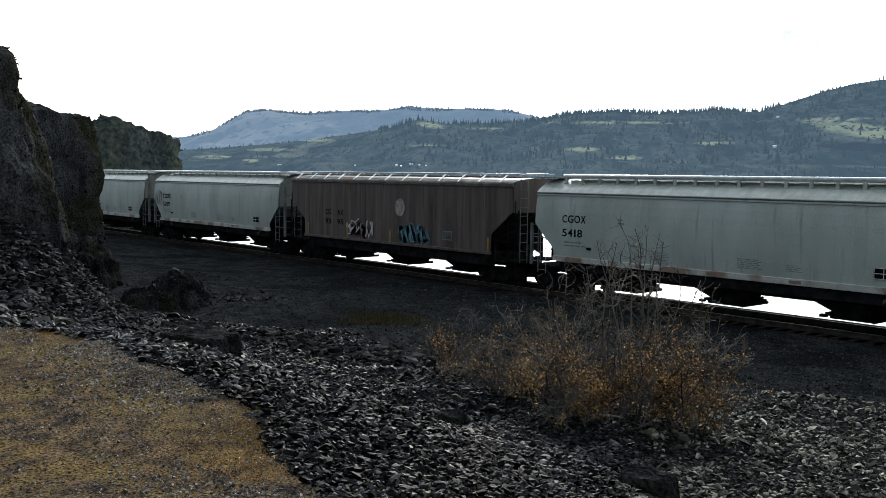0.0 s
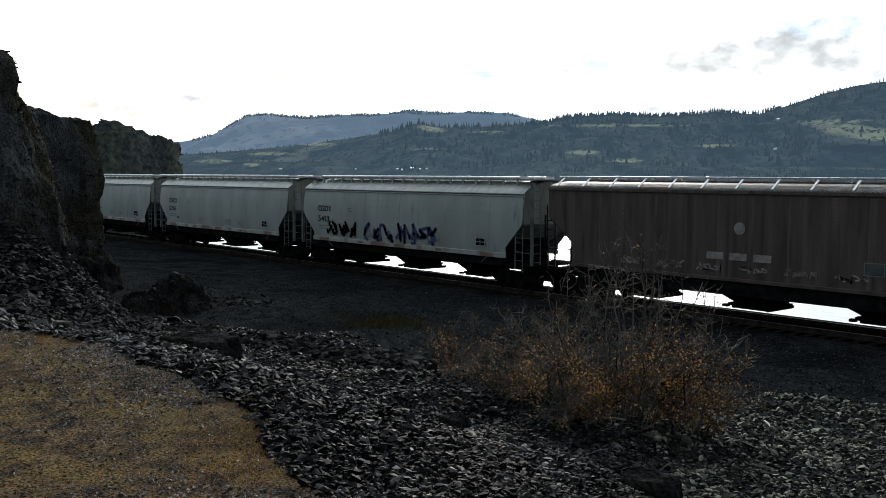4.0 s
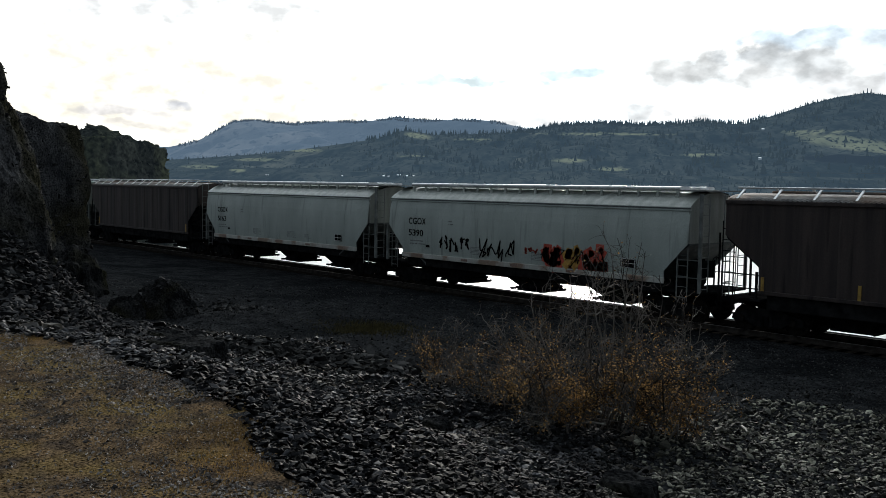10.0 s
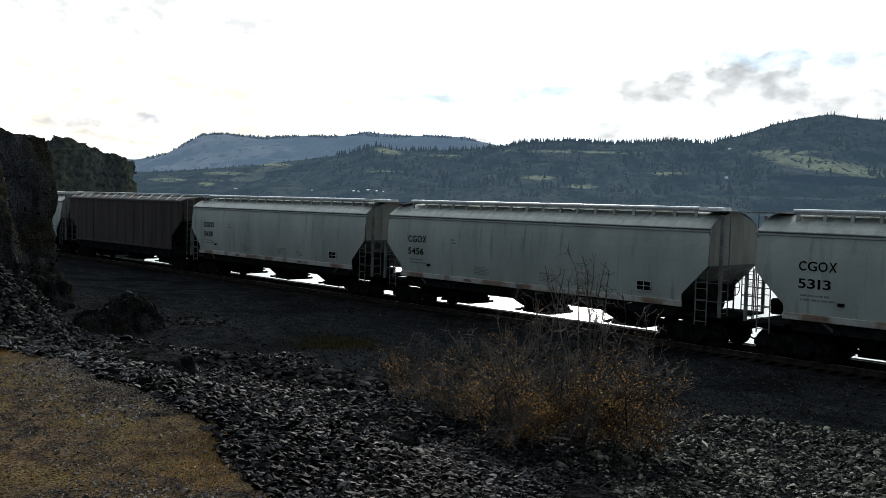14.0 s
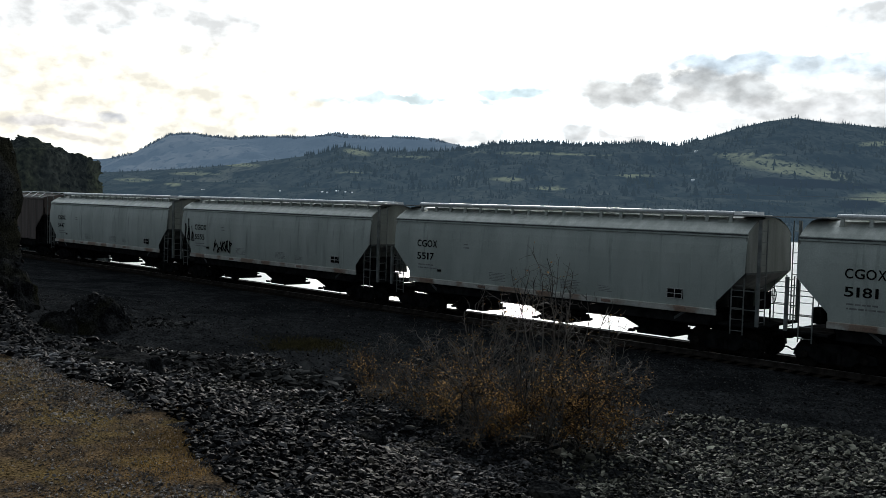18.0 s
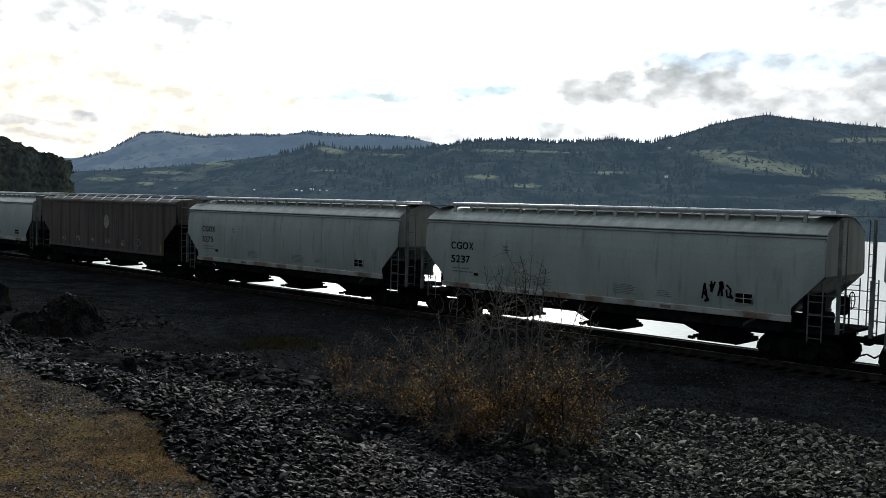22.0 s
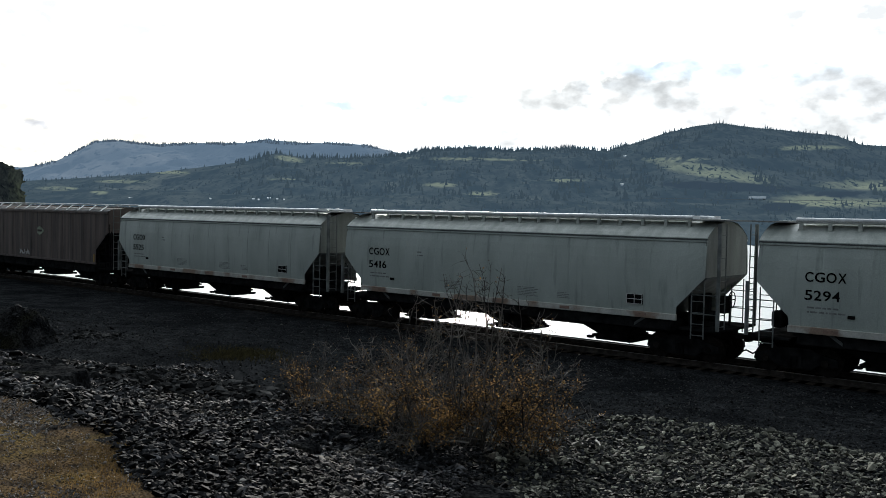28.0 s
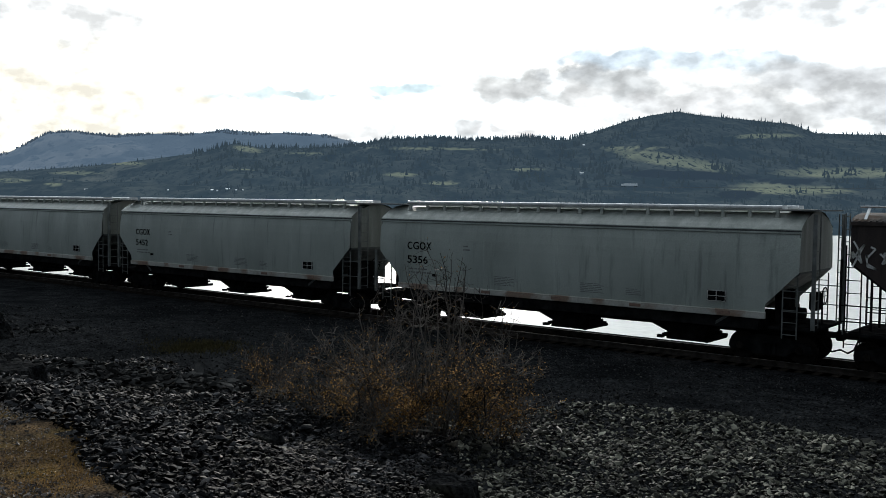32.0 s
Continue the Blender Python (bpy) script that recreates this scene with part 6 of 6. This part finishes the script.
for az, el, wide, tall in ((-51.9, 0.50, 1.8, 0.8), (-51.6, 0.47, 1.3, 0.7), (-51.0, 0.55, 2.8, 1.0), (-50.5, 0.50, 1.2, 0.7), (-50.1, 0.5, 1.0, 0.7), (-58.9, 0.42, 2.4, 0.5), (-54.4, 0.44, 1.0, 0.6)):
    far_house(az, el, wide, tall, low_height, 520, 895)
for az, el in ((-29.6, 3.4), (-29.7, 1.75)):
    far_house(az, el, 4, 2.4, mid_height, 1000, 1880)

LORRY_R = 930.0
lorry = tagged(new("lorry"), "long white articulated lorry on the far road", "lorry")
part("trailer", boxes((-6.2, 6.6, -1.25, 1.25, 1.0, 3.2), bevel=0.08), M_HOUSE, lorry, "white box trailer")
part("cab", boxes((-8.9, -6.6, -1.2, 1.2, 0.8, 2.9), bevel=0.2), M_HOUSE, lorry)
for lx in (-8.2, -5.5, 4.2, 5.5):
    bm = bmesh.new()
    rod(bm, (lx, -1.2, 0.5), (lx, 1.2, 0.5), 0.5, n=12)
    part("wheel_pair", bm, M_BLACK, lorry)
road_v, road_f = [], []
for i, a in enumerate(np.arange(-28.5, 2, 0.5)):
    for r, dz in ((LORRY_R - 6, -0.5), (LORRY_R + 6, -0.5), (LORRY_R - 6, -0.9)):
        x, y = at_bearing(a, r)
        road_v.append((x, y, EYE[2] + LORRY_R * math.tan(radians(1.05)) + dz))
    if i:
        k = 3 * i
        road_f.append((k - 3, k, k + 1, k - 2))
        road_f.append((k - 3, k - 1, k + 2, k))
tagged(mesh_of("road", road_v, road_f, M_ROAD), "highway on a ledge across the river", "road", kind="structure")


def lorry_pose(t):
    a = -21.9 - (t - 28.0) * 1.22
    x, y = at_bearing(a, LORRY_R)
    return pose(x, y, EYE[2] + LORRY_R * math.tan(radians(1.05)) - 0.48, 0, 0, -a)


def motions():
    """The train rolls past from behind the cliff; a lorry drives along the far road."""
    for i, car in enumerate(CARS):
        walk(car, [(t, pose(s - PITCH * i + HALF, TRACK_Y, 0)) for t, s in RUN])
    walk(lorry, [(t, lorry_pose(t)) for t in range(0, 33, 4)])


motions()
